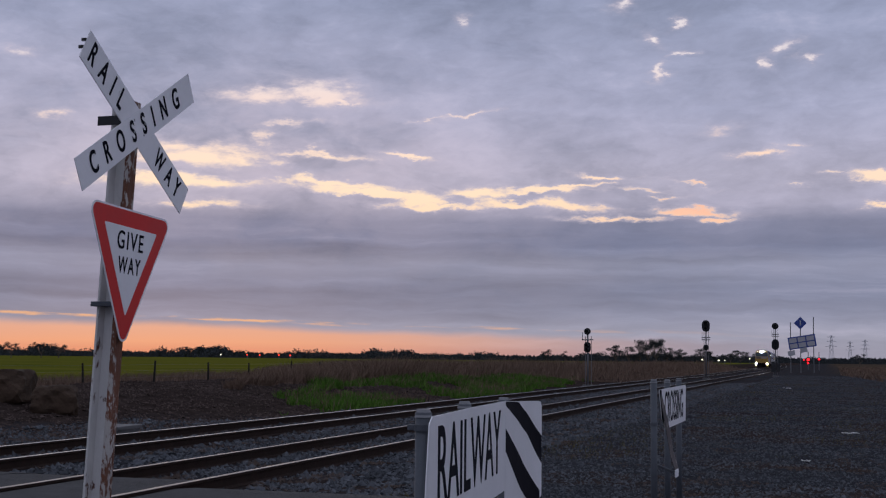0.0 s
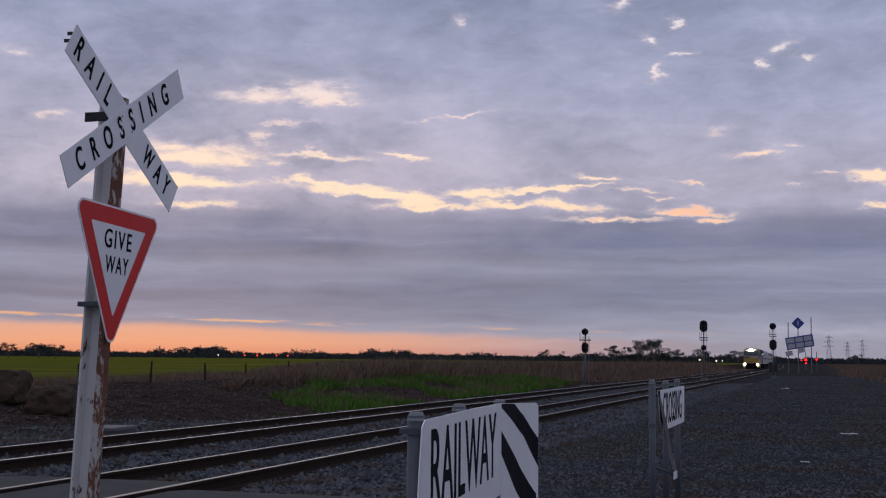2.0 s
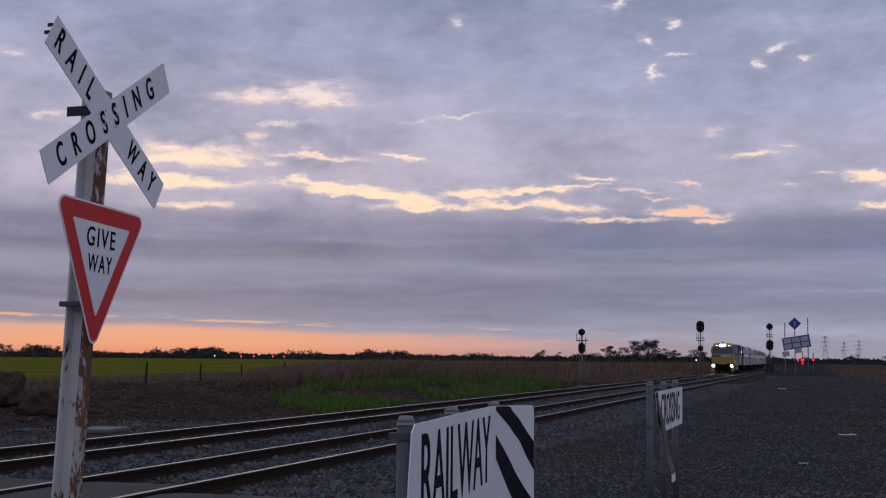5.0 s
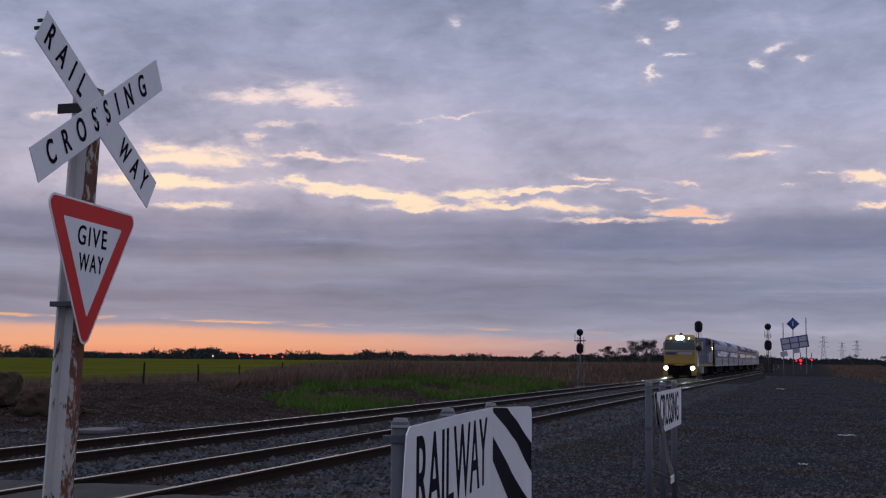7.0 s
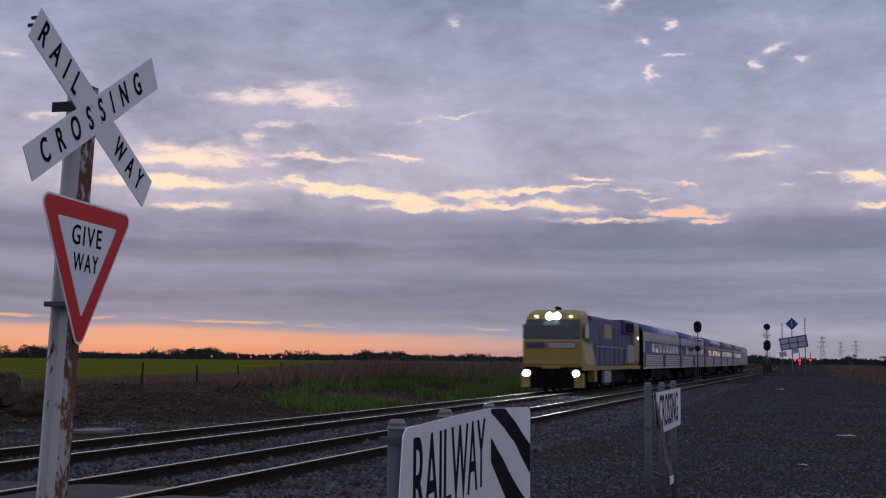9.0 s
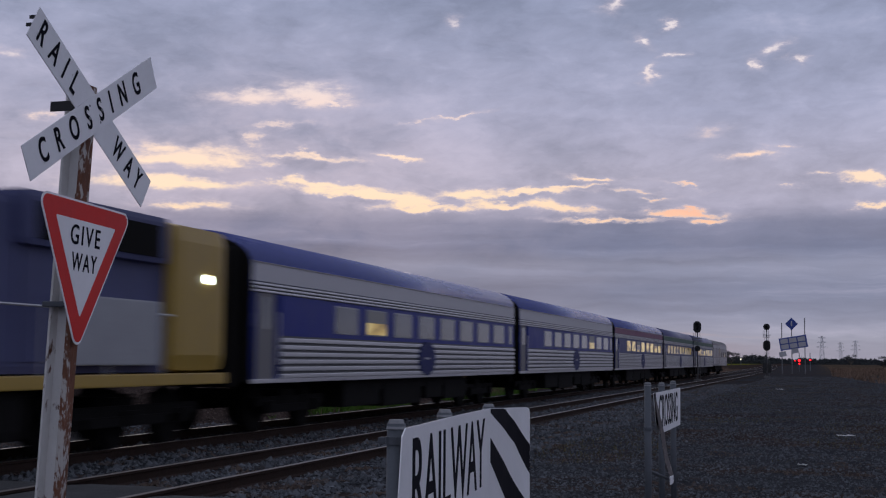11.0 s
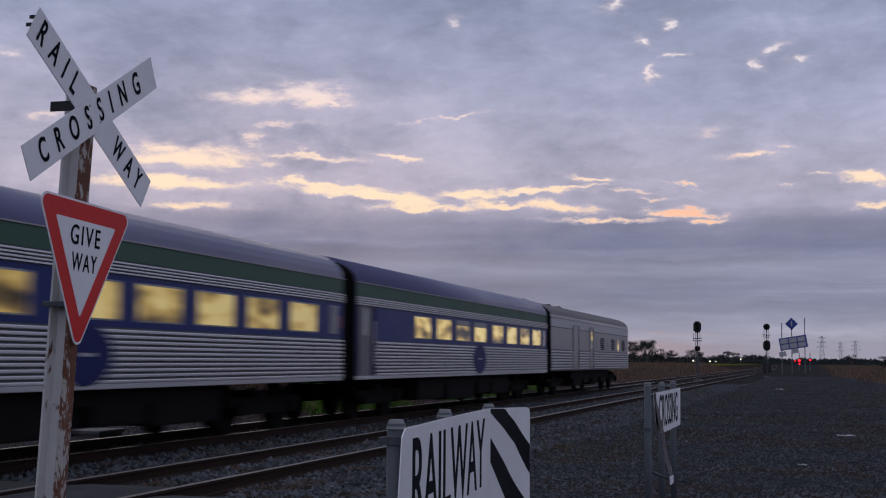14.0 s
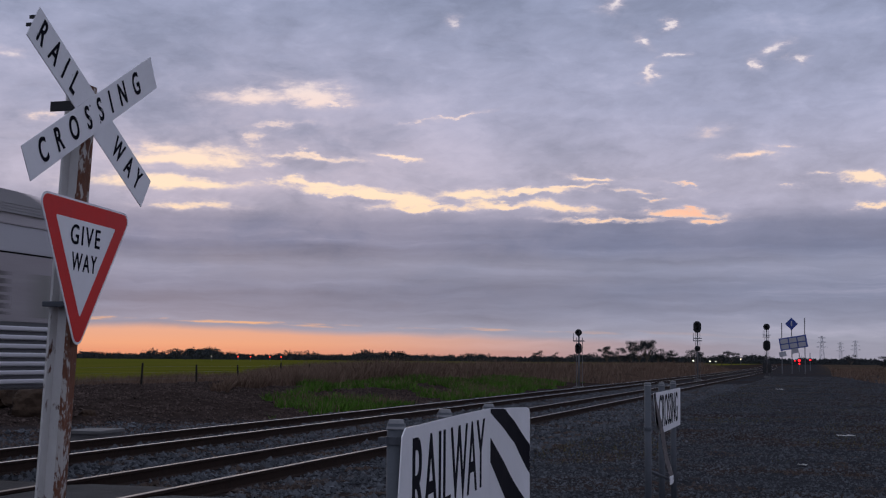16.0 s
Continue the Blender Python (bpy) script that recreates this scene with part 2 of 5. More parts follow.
def glow(name, colour, strength):
    m = bpy.data.materials.new(name)
    m.use_nodes = True
    n = Nodes(m.node_tree)
    out = n.add("ShaderNodeOutputMaterial")
    e = n.add("ShaderNodeEmission")
    e.inputs[0].default_value, e.inputs[1].default_value = (*colour, 1), strength
    n.put(out.inputs[0], e.outputs[0])
    return m


STONES = mat("stones", (0.088, 0.093, 0.104), 0.9, spec=0.15, vary=0.4, scale=0.5, bump=0.5, bump_scale=60, island=0.8, stain=(0.085, 0.062, 0.052), stain_at=0.57)
DIRT = mat("dirt_clods", (0.078, 0.056, 0.049), 0.95, spec=0.1, island=0.8, vary=0.45, scale=0.4, bump=0.9, bump_scale=9)
RAIL_STEEL = mat("rail_steel", (0.27, 0.255, 0.25), 0.38, metal=1.0, vary=0.2, scale=3, stretch=(8, 0.2, 1))
RAIL_WORN = mat("dull_rail_steel", (0.24, 0.2, 0.185), 0.45, metal=0.9, vary=0.2, scale=3, stretch=(8, 0.2, 1))
RAIL_RUST = mat("rail_rust", (0.032, 0.02, 0.016), 0.9, vary=0.4, scale=5, bump=0.4, spec=0.1)
CONCRETE = mat("concrete", (0.13, 0.125, 0.125), 0.85, vary=0.25, scale=3, bump=0.4)
WHITE_SIGN = mat("white_sheeting", (0.86, 0.84, 0.86), 0.42, vary=0.07, scale=4, stain=(0.45, 0.42, 0.38), stain_at=0.74)
BLACK_SIGN = mat("black_lettering", (0.011, 0.01, 0.015), 0.8, vary=0.15, spec=0.05)
WORN_VINYL = mat("worn_dark_vinyl", (0.075, 0.06, 0.058), 0.7, vary=0.5, scale=5, stain=(0.3, 0.25, 0.24), stain_at=0.6)
RED_SIGN = mat("red_sheeting", (0.66, 0.03, 0.026), 0.45, spec=0.25, vary=0.1, scale=4)
SIGN_BACK = mat("aluminium_back", (0.35, 0.35, 0.36), 0.5, metal=0.7, vary=0.15)
GALV = mat("galvanised_pipe", (0.085, 0.093, 0.108), 0.6, metal=0.3, vary=0.25, scale=14, bump=0.1, stain=(0.28, 0.28, 0.29), stain_at=0.72)
PALE_CAP = mat("weathered_zinc_cap", (0.24, 0.24, 0.25), 0.7, metal=0.2, vary=0.35, scale=20)
POST_PAINT = mat("rusted_white_paint", (0.62, 0.6, 0.58), 0.6, vary=0.14, scale=5, bump=0.25, bump_scale=35, stain=(0.11, 0.045, 0.025), stain_at=0.63, stretch=(1, 1, 0.45))
POST_RUST = mat("flaking_rust", (0.16, 0.062, 0.034), 0.85, vary=0.55, scale=7, bump=0.6, bump_scale=40, stain=(0.5, 0.46, 0.43), stain_at=0.52, stretch=(1, 1, 0.4))
SILVER = mat("stainless_steel", (0.62, 0.61, 0.63), 0.34, metal=0.85, vary=0.12, scale=2.5, stretch=(1, 0.15, 2))
SILVER_DULL = mat("dull_stainless_steel", (0.36, 0.33, 0.335), 0.4, metal=0.7, vary=0.22, scale=2, stretch=(1, 0.2, 2))
BLUE_BAND = mat("blue_paint", (0.016, 0.026, 0.2), 0.4, spec=0.15, vary=0.12, scale=1.5)
BLUE_ROOF = mat("blue_roof_paint", (0.036, 0.05, 0.24), 0.26, spec=0.7, vary=0.2, scale=1.2, stretch=(1, 0.2, 1))
BLUE_DULL = mat("dull_navy_paint", (0.014, 0.024, 0.14), 0.4, spec=0.2, vary=0.15, scale=1.5)
BADGE_NAVY = mat("navy_emblem_paint", (0.012, 0.018, 0.1), 0.5, vary=0.15, spec=0.15)
ROOF_DULL = mat("violet_grey_roof_paint", (0.065, 0.063, 0.16), 0.4, vary=0.2, scale=1.2, stretch=(1, 0.2, 1))
MAUVE = mat("mauve_paint", (0.2, 0.075, 0.13), 0.5, spec=0.2, vary=0.15, scale=1.5)
GREEN_STRIPE = mat("green_paint", (0.05, 0.105, 0.072), 0.5, spec=0.2, vary=0.15, scale=1.5)
LETTERBOARD = mat("pale_letterboard", (0.46, 0.45, 0.47), 0.42, metal=0.4, vary=0.1, scale=1.5)
# Backing behind the flutes: the grooves' shade is put into its dark colour.
FLUTE_SHADE = mat("shadowed_flute_steel", (0.1, 0.1, 0.105), 0.5, metal=0.5, vary=0.1)
GREY_ROOF = mat("weathered_grey_roof", (0.3, 0.285, 0.29), 0.5, metal=0.3, vary=0.2, scale=1.2)
DARK = mat("black_underframe", (0.009, 0.008, 0.008), 0.9, spec=0.1, vary=0.4, scale=3)
YELLOW = mat("yellow_locomotive_paint", (0.36, 0.23, 0.04), 0.42, vary=0.15, scale=2, stain=(0.14, 0.1, 0.06), stain_at=0.72)
LOCO_BLUE = mat("slate_blue_locomotive_paint", (0.07, 0.075, 0.16), 0.5, spec=0.2, vary=0.2, scale=1.5)
LOCO_GREY = mat("grey_locomotive_paint", (0.3, 0.3, 0.32), 0.5, vary=0.2, scale=2)
LAMP_CAN = mat("black_lamp_housing", (0.02, 0.02, 0.02), 0.6)
GLASS = mat("dark_tinted_glass", (0.03, 0.042, 0.045), 0.15, vary=0.1, spec=0.5)
PANE = mat("train_window_glass", (0.11, 0.11, 0.12), 0.08, vary=0.2, scale=0.8, spec=0.9)
HEAD = glow("headlight_lens", (0.93, 0.98, 1.0), 1600.0)
DITCH = glow("ditch_light_lens", (0.9, 1.0, 0.97), 500.0)
MARKER = glow("marker_lamp", (0.85, 1.0, 0.85), 12.0)
RED_LAMP = glow("red_crossing_lamp", (1.0, 0.012, 0.02), 4.0)
FAR_LAMP = glow("distant_lamp", (1.0, 0.9, 0.65), 2.5)
FAR_RED = glow("distant_red_lamp", (1.0, 0.05, 0.03), 2.2)


def cabin_light(name, strength, low):
    """The lit inside of a carriage as it shows through a window: warm light broken up by seats and curtains."""
    m = bpy.data.materials.new(name)
    m.use_nodes = True
    n = Nodes(m.node_tree)
    out = n.add("ShaderNodeOutputMaterial")
    e = n.add("ShaderNodeEmission")
    co = n.add("ShaderNodeTexCoord")
    mp = n.add("ShaderNodeMapping")
    mp.inputs["Scale"].default_value = (1, 1.3, 3.4)
    n.put(mp.inputs[0], co.outputs["Object"])
    k = n.noise(mp.outputs[0], 1.0, 1.5, 0.4)
    n.put(e.inputs[0], n.ramp(k, [(0.34, (0.5, 0.32, 0.09)), (0.5, (0.82, 0.56, 0.16)), (0.66, (1.0, 0.78, 0.32))]))
    n.put(e.inputs[1], n.math("MULTIPLY", n.smooth(k, low, 0.62), strength))
    gloss = n.add("ShaderNodeBsdfGlossy")
    gloss.inputs["Roughness"].default_value = 0.06
    fresnel = n.add("ShaderNodeFresnel")
    fresnel.inputs[0].default_value = 1.5
    both = n.add("ShaderNodeMixShader")
    n.put(both.inputs[0], fresnel.outputs[0])
    n.put(both.inputs[1], e.outputs[0])
    n.put(both.inputs[2], gloss.outputs[0])
    n.put(out.inputs[0], both.outputs[0])
    return m


CABIN_DIM = cabin_light("dimly_lit_carriage_window", 0.5, 0.1)
DOOR_GREY = mat("dull_grey_door_paint", (0.15, 0.14, 0.145), 0.5, vary=0.2, scale=2)
CABIN = cabin_light("lit_carriage_window", 0.85, 0.2)
BLIND = mat("grey_window_blind", (0.2, 0.19, 0.17), 0.35, vary=0.15, scale=1.0, spec=0.8)
ASPHALT = mat("worn_asphalt", (0.068, 0.067, 0.069), 0.9, vary=0.45, scale=1.6, bump=0.9, bump_scale=60, spec=0.1)
SIGNAL_BLACK = mat("black_signal_paint", (0.015, 0.015, 0.017), 0.6, vary=0.2)
MAST = mat("grey_mast", (0.16, 0.16, 0.17), 0.6, metal=0.3, vary=0.2)
# Paler than MAST: the haze over the far pylons is put into the colour.
PYLON_STEEL = mat("hazy_pylon_steel", (0.46, 0.46, 0.5), 0.7, vary=0.1)
PAPER = mat("white_paper", (0.7, 0.69, 0.68), 0.8, vary=0.1)
FAR_BLUE = mat("blue_sign_face", (0.03, 0.06, 0.28), 0.5, vary=0.1)
BARK = mat("bark", (0.09, 0.07, 0.055), 0.9, vary=0.3)
# Dark foliage, raised a little in colour for the haze of distance.
LEAF = mat("hazed_eucalypt_foliage", (0.042, 0.047, 0.05), 0.9, spec=0.05, vary=0.3, scale=0.2, island=0.6)
GRASS_GREEN = mat("fresh_green_grass", (0.07, 0.145, 0.02), 0.9, spec=0.1, vary=0.5, scale=0.35, island=0.9)
GRASS_DRY = mat("dry_brown_grass", (0.165, 0.11, 0.08), 0.9, spec=0.1, vary=0.3, scale=0.25, island=0.6)
GRASS_WEED = mat("low_olive_weeds", (0.1, 0.085, 0.045), 0.95, spec=0.05, vary=0.5, scale=0.8, island=0.8)
TIMBER = mat("weathered_timber", (0.03, 0.026, 0.024), 0.95, spec=0.1, vary=0.3)
ROCK = mat("rough_basalt_rock", (0.06, 0.039, 0.027), 0.9, spec=0.15, vary=0.5, scale=2, bump=0.8, bump_scale=14)


# ---------------------------------------------------------------- mesh helpers
def mesh_of(name, bm, material, smooth=False):
    me = bpy.data.meshes.new(name)
    bm.normal_update()
    bm.to_mesh(me)
    bm.free()
    for m in (material if isinstance(material, (list, tuple)) else [material]):
        me.materials.append(m)
    if smooth:
        for p in me.polygons:
            p.use_smooth = True
    return me


def part(name, bm, material, parent=None, label="", smooth=False):
    ob = new(name, mesh_of(name, bm, material, smooth))
    ob.parent = parent
    if label:
        ob["label"] = label
    return ob


def thing(name, label, category, m=None, group="", kind=""):
    ob = new(name)
    ob.empty_display_size = 0.2
    if m is not None:
        ob.matrix_basis = m
    return tagged(ob, label, category, group, kind)


def box(bm, x0, x1, y0, y1, z0, z1, bevel=0.0, index=0):
    r = bmesh.ops.create_cube(bm, size=1.0)
    vs = r["verts"]
    for v in vs:
        v.co = Vector(((x0 + x1) / 2 + v.co.x * (x1 - x0), (y0 + y1) / 2 + v.co.y * (y1 - y0), (z0 + z1) / 2 + v.co.z * (z1 - z0)))
    faces = {f for v in vs for f in v.link_faces}
    for f in faces:
        f.material_index = index
    if bevel:
        r = bmesh.ops.bevel(bm, geom=list({e for v in vs for e in v.link_edges}), offset=bevel, segments=2, affect="EDGES", profile=0.7)
        for f in r["faces"]:
            f.material_index = index
    return bm


def one_box(*a, **k):
    return box(bmesh.new(), *a, **k)


def tube(bm, p, q, r0, r1=None, seg=12, index=0):
    p, q = Vector(p), Vector(q)
    d = q - p
    m = Matrix.Translation((p + q) / 2) @ d.to_track_quat("Z", "Y").to_matrix().to_4x4()
    r = bmesh.ops.create_cone(bm, cap_ends=True, segments=seg, radius1=r0, radius2=r0 if r1 is None else r1, depth=d.length, matrix=m)
    for f in {f for v in r["verts"] for f in v.link_faces}:
        f.material_index = index
    return bm


def extrude_y(bm, outline, y0, y1, index=0, cap=True):
    """A solid with the closed outline [(x, z), ...] drawn out along y."""
    a = [bm.verts.new((x, y0, z)) for x, z in outline]
    b = [bm.verts.new((x, y1, z)) for x, z in outline]
    k = len(outline)
    made = [bm.faces.new((a[i], a[(i + 1) % k], b[(i + 1) % k], b[i])) for i in range(k)]
    if cap:
        made += [bm.faces.new(a[::-1]), bm.faces.new(b)]
    for f in made:
        f.material_index = index
    bmesh.ops.recalc_face_normals(bm, faces=made)
    return bm


def plate_x(bm, outline, x0, x1, index=0):
    """A plate of the outline [(y, z), ...] from x0 to x1."""
    a = [bm.verts.new((x0, y, z)) for y, z in outline]
    b = [bm.verts.new((x1, y, z)) for y, z in outline]
    k = len(outline)
    made = [bm.faces.new((a[i], a[(i + 1) % k], b[(i + 1) % k], b[i])) for i in range(k)] + [bm.faces.new(a[::-1]), bm.faces.new(b)]
    for f in made:
        f.material_index = index
    bmesh.ops.recalc_face_normals(bm, faces=made)
    return bm


def words(name, text, size, m, material, parent, wide=1.0, spread=1.0, bold=0.0):
    """Flat raised lettering, reading along its own x, standing along its own y, as one mesh."""
    cu = bpy.data.curves.new(name, "FONT")
    cu.body, cu.size, cu.extrude, cu.align_x, cu.align_y = text, size, 0.0012, "CENTER", "CENTER"
    cu.space_character = spread
    cu.offset = bold
    tmp = new(name, cu)
    me = bpy.data.meshes.new_from_object(tmp.evaluated_get(bpy.context.evaluated_depsgraph_get()))
    bpy.data.objects.remove(tmp)
    me.transform(m @ Matrix.Diagonal((wide, 1, 1, 1)))
    me.materials.clear()
    me.materials.append(material)
    ob = new(name, me)
    ob.parent = parent
    return ob


# a frame in which x reads along world y, y is up and z faces +x
FACE_X = Matrix(((0, 0, 1, 0), (1, 0, 0, 0), (0, 1, 0, 0), (0, 0, 0, 1)))


def on_face(x, y, z, turn=0.0):
    return Matrix.Translation((x, y, z)) @ FACE_X @ Matrix.Rotation(radians(turn), 4, "Z")


def fast_mesh(name, verts, faces, material):
    me = bpy.data.meshes.new(name)
    me.from_pydata(verts, [], faces)
    me.materials.append(material)
    me.update()
    return new(name, me)


# ---------------------------------------------------------------- ground and tracks
MAIN, SIDING, GAUGE, RAIL_TOP = -11.34, -7.58, 1.435, 0.07
TRACK_START, TRACK_END = -70.0, 900.0


def track_shift(y):
    """How far the tracks have swung to the left, in x, at that y: straight at first, then a wide curve."""
    q = min(max(y, 105.0), 400.0) - 105.0
    return -5e-5 * q * q - 0.0295 * max(0.0, y - 400.0)


def track_turn(y):
    """The tracks' heading there, in degrees to the left."""
    return math.degrees(math.atan(1e-4 * (min(max(y, 105.0), 400.0) - 105.0)))


def ground_height(x, y):
    """Height of the ground: level gravel, the tracks' bed, a shallow ditch, a dirt bank and the paddock."""
    z = 0.0
    if x < -4.2:
        z -= 0.10 * min(1.0, (-4.2 - x) / 1.0)
    if x < -13.2:
        k = min(1.0, (-13.2 - x) / 2.0)
        z -= 0.22 * k
    if x < -16.0:
        k = min(1.0, (-16.0 - x) / 5.0)
        z += (0.42 + 0.3 * max(0.0, 1 - abs(x + 24.0) / 7.0)) * k * k * (3 - 2 * k)
    rough = 0.0
    if x < -14.0 and x > -34:
        rough = 0.22 * min(1.0, (-14.0 - x) / 4) * min(1.0, (x + 34) / 5)
    if x > 6:
        rough = 0.12 * min(1.0, (x - 6) / 10)
    if rough:
        z += rough * noise.noise((x * 0.35, y * 0.22, 1.7)) + rough * 0.5 * noise.noise((x * 1.3, y * 0.9, 4.0))
    if -4 < x <= 40:
        z += 0.035 * noise.noise((x * 0.5, y * 0.4, 9.0)) * min(1.0, (x + 4) / 3)
    return z


def make_ground():
    xs = [-4000, -1500, -600, -250, -120, -80, -60, -50, -44, -40] + [-38 + 0.5 * i for i in range(100)] + [13 + 1.5 * i for i in range(30)] + [70, 100, 160, 300, 700, 1800, 4000]
    ys = [-1500, -300, -80, -30, -10] + [-5 + 0.6 * i for i in range(120)] + [68 + 2 * i for i in range(60)] + [200, 240, 300, 400, 600, 1000, 2000, 4000]
    verts = [(x, y, ground_height(x, y)) for y in ys for x in xs]
    k = len(xs)
    faces = [(j * k + i, j * k + i + 1, (j + 1) * k + i + 1, (j + 1) * k + i) for j in range(len(ys) - 1) for i in range(k - 1)]
    m = bpy.data.materials.new("ground_cover")
    m.use_nodes = True
    n = Nodes(m.node_tree)
    out, s = n.add("ShaderNodeOutputMaterial"), n.add("ShaderNodeBsdfPrincipled")
    n.put(out.inputs[0], s.outputs[0])
    co = n.add("ShaderNodeTexCoord")
    v = co.outputs["Object"]
    sep = n.add("ShaderNodeSeparateXYZ")
    n.put(sep.inputs[0], v)
    x, y = sep.outputs[0], sep.outputs[1]
    a, b, c = n.noise(v, 0.25, 6.0), n.noise(v, 2.2, 5.0), n.noise(v, 24.0, 3.0, 0.7)
    edge = n.math("MULTIPLY_ADD", n.math("SUBTRACT", a, 0.5), 7.0, x)
    gravel = n.ramp(n.math("ADD", n.math("MULTIPLY", b, 0.55), n.math("MULTIPLY", c, 0.45)), [(0.3, (0.018, 0.018, 0.02)), (0.55, (0.043, 0.044, 0.05)), (0.75, (0.085, 0.087, 0.097))])
    earth = n.ramp(b, [(0.25, (0.022, 0.016, 0.014)), (0.6, (0.048, 0.035, 0.031)), (0.8, (0.085, 0.064, 0.056))])
    gravel = n.mix(n.math("MULTIPLY", n.smooth(n.math("MULTIPLY_ADD", n.math("SUBTRACT", b, 0.5), 0.5, a), 0.46, 0.62), 0.85), gravel, earth)
    paddock = n.ramp(n.noise(v, 0.06, 5.0), [(0.3, (0.07, 0.085, 0.012)), (0.6, (0.125, 0.115, 0.018)), (0.75, (0.13, 0.11, 0.026))])
    dry = n.ramp(b, [(0.3, (0.045, 0.033, 0.024)), (0.7, (0.10, 0.072, 0.052))])
    shoulder = n.math("MULTIPLY_ADD", n.smooth(y, 40.0, 26.0), 2.6, edge)
    col = n.mix(n.smooth(shoulder, -15.2, -16.2), gravel, earth)
    col = n.mix(n.smooth(edge, -33.0, -37.0), col, paddock)
    col = n.mix(n.smooth(edge, 16.0, 26.0), col, dry)
    far = n.math("MULTIPLY", n.smooth(y, 130.0, 190.0), n.smooth(edge, -0.5, 5.0))
    col = n.mix(far, col, dry)
    n.put(s.inputs["Base Color"], col)
    s.inputs["Roughness"].default_value = 0.95
    s.inputs["Specular IOR Level"].default_value = 0.0
    bump = n.add("ShaderNodeBump")
    bump.inputs["Strength"].default_value, bump.inputs["Distance"].default_value = 0.8, 0.04
    n.put(bump.inputs["Height"], n.math("ADD", n.math("MULTIPLY", c, 0.8), b))
    n.put(s.inputs["Normal"], bump.outputs[0])
    ob = fast_mesh("ground", verts, faces, m)
    for p in ob.data.polygons:
        p.use_smooth = True
    return tagged(ob, "grey gravel yard, brown dirt verge and green paddock", "ground", kind="structure")


make_ground()

RAIL_HEAD = [(0.036, -0.035), (0.036, -0.004), (0.03, 0.0), (-0.03, 0.0), (-0.036, -0.004), (-0.036, -0.035), (-0.012, -0.044), (0.012, -0.044)]
RAIL_FOOT = [(-0.07, -0.17), (0.07, -0.17), (0.07, -0.155), (0.012, -0.135), (0.012, -0.046), (-0.012, -0.046), (-0.012, -0.135), (-0.07, -0.155)]


def make_rail(name, x, label, top=RAIL_TOP, y0=TRACK_START, y1=TRACK_END):
    """A rail of true section, with a bright running face and rusty web and foot."""
    rail = thing(name, label, "rail", None, "rails of the two tracks")
    stops = [y0, 105.0] + [105.0 + 20.0 * i for i in range(1, 16)] + [y1]
    steel = RAIL_STEEL if x < -9.5 else RAIL_WORN
    for piece, outline, mats, words_on in (("head", RAIL_HEAD, [RAIL_RUST, steel], "worn steel running head"), ("web_and_foot", RAIL_FOOT, [RAIL_RUST], "rusty web and foot")):
        bm = bmesh.new()
        rings = [[bm.verts.new((x + u + track_shift(y), y, top + v)) for u, v in outline] for y in stops]
        k = len(outline)
        for p, q in zip(rings, rings[1:]):
            for i in range(k):
                f = bm.faces.new((p[i], p[(i + 1) % k], q[(i + 1) % k], q[i]))
                f.material_index = 1 if len(mats) == 2 and i in (1, 2, 3) else 0
        bm.faces.new(rings[0][::-1])
        bm.faces.new(rings[-1])
        bmesh.ops.recalc_face_normals(bm, faces=bm.faces)
        part(piece, bm, mats, rail, words_on)
    return rail


for centre, label in ((MAIN, "polished steel rail of the main line on ballast"), (SIDING, "rust-brown steel rail of the siding on ballast")):
    for side in (-1, 1):
        make_rail("rail", centre + side * (GAUGE / 2 + 0.036), label)


# ---------------------------------------------------------------- crossing sign on its post
def rounded_triangle(w, r, cy, cz, seg=6):
    """Outline (y, z) of a triangle that stands on its tip, with rounded corners; w: its full width."""
    h = w * 0.866
    corners = [Vector((-w / 2, h / 3)), Vector((w / 2, h / 3)), Vector((0, -2 * h / 3))]
    out = []
    for i, c in enumerate(corners):
        p, q = corners[i - 1], corners[(i + 1) % 3]
        u, v = (p - c).normalized(), (q - c).normalized()
        mid = (u + v).normalized()
        o = c + mid * (r / math.sin(radians(30)))
        a0 = math.atan2(*((c + u * (r / math.tan(radians(30)))) - o).yx)
        a1 = math.atan2(*((c + v * (r / math.tan(radians(30)))) - o).yx)
        while a1 - a0 > math.pi:
            a1 -= 2 * math.pi
        while a1 - a0 < -math.pi:
            a1 += 2 * math.pi
        for j in range(seg + 1):
            a = a0 + (a1 - a0) * j / seg
            out.append((cy + o.x + r * math.cos(a), cz + o.y + r * math.sin(a)))
    return out


def extrude_bracket():
    """A short steel angle, one leg upright and one flat, as one solid."""
    bm = bmesh.new()
    outline = [(-0.06, 2.675), (-0.054, 2.675), (-0.054, 2.717), (-0.02, 2.717), (-0.02, 2.723), (-0.06, 2.723)]
    return plate_x(bm, outline, -0.185, -0.05)


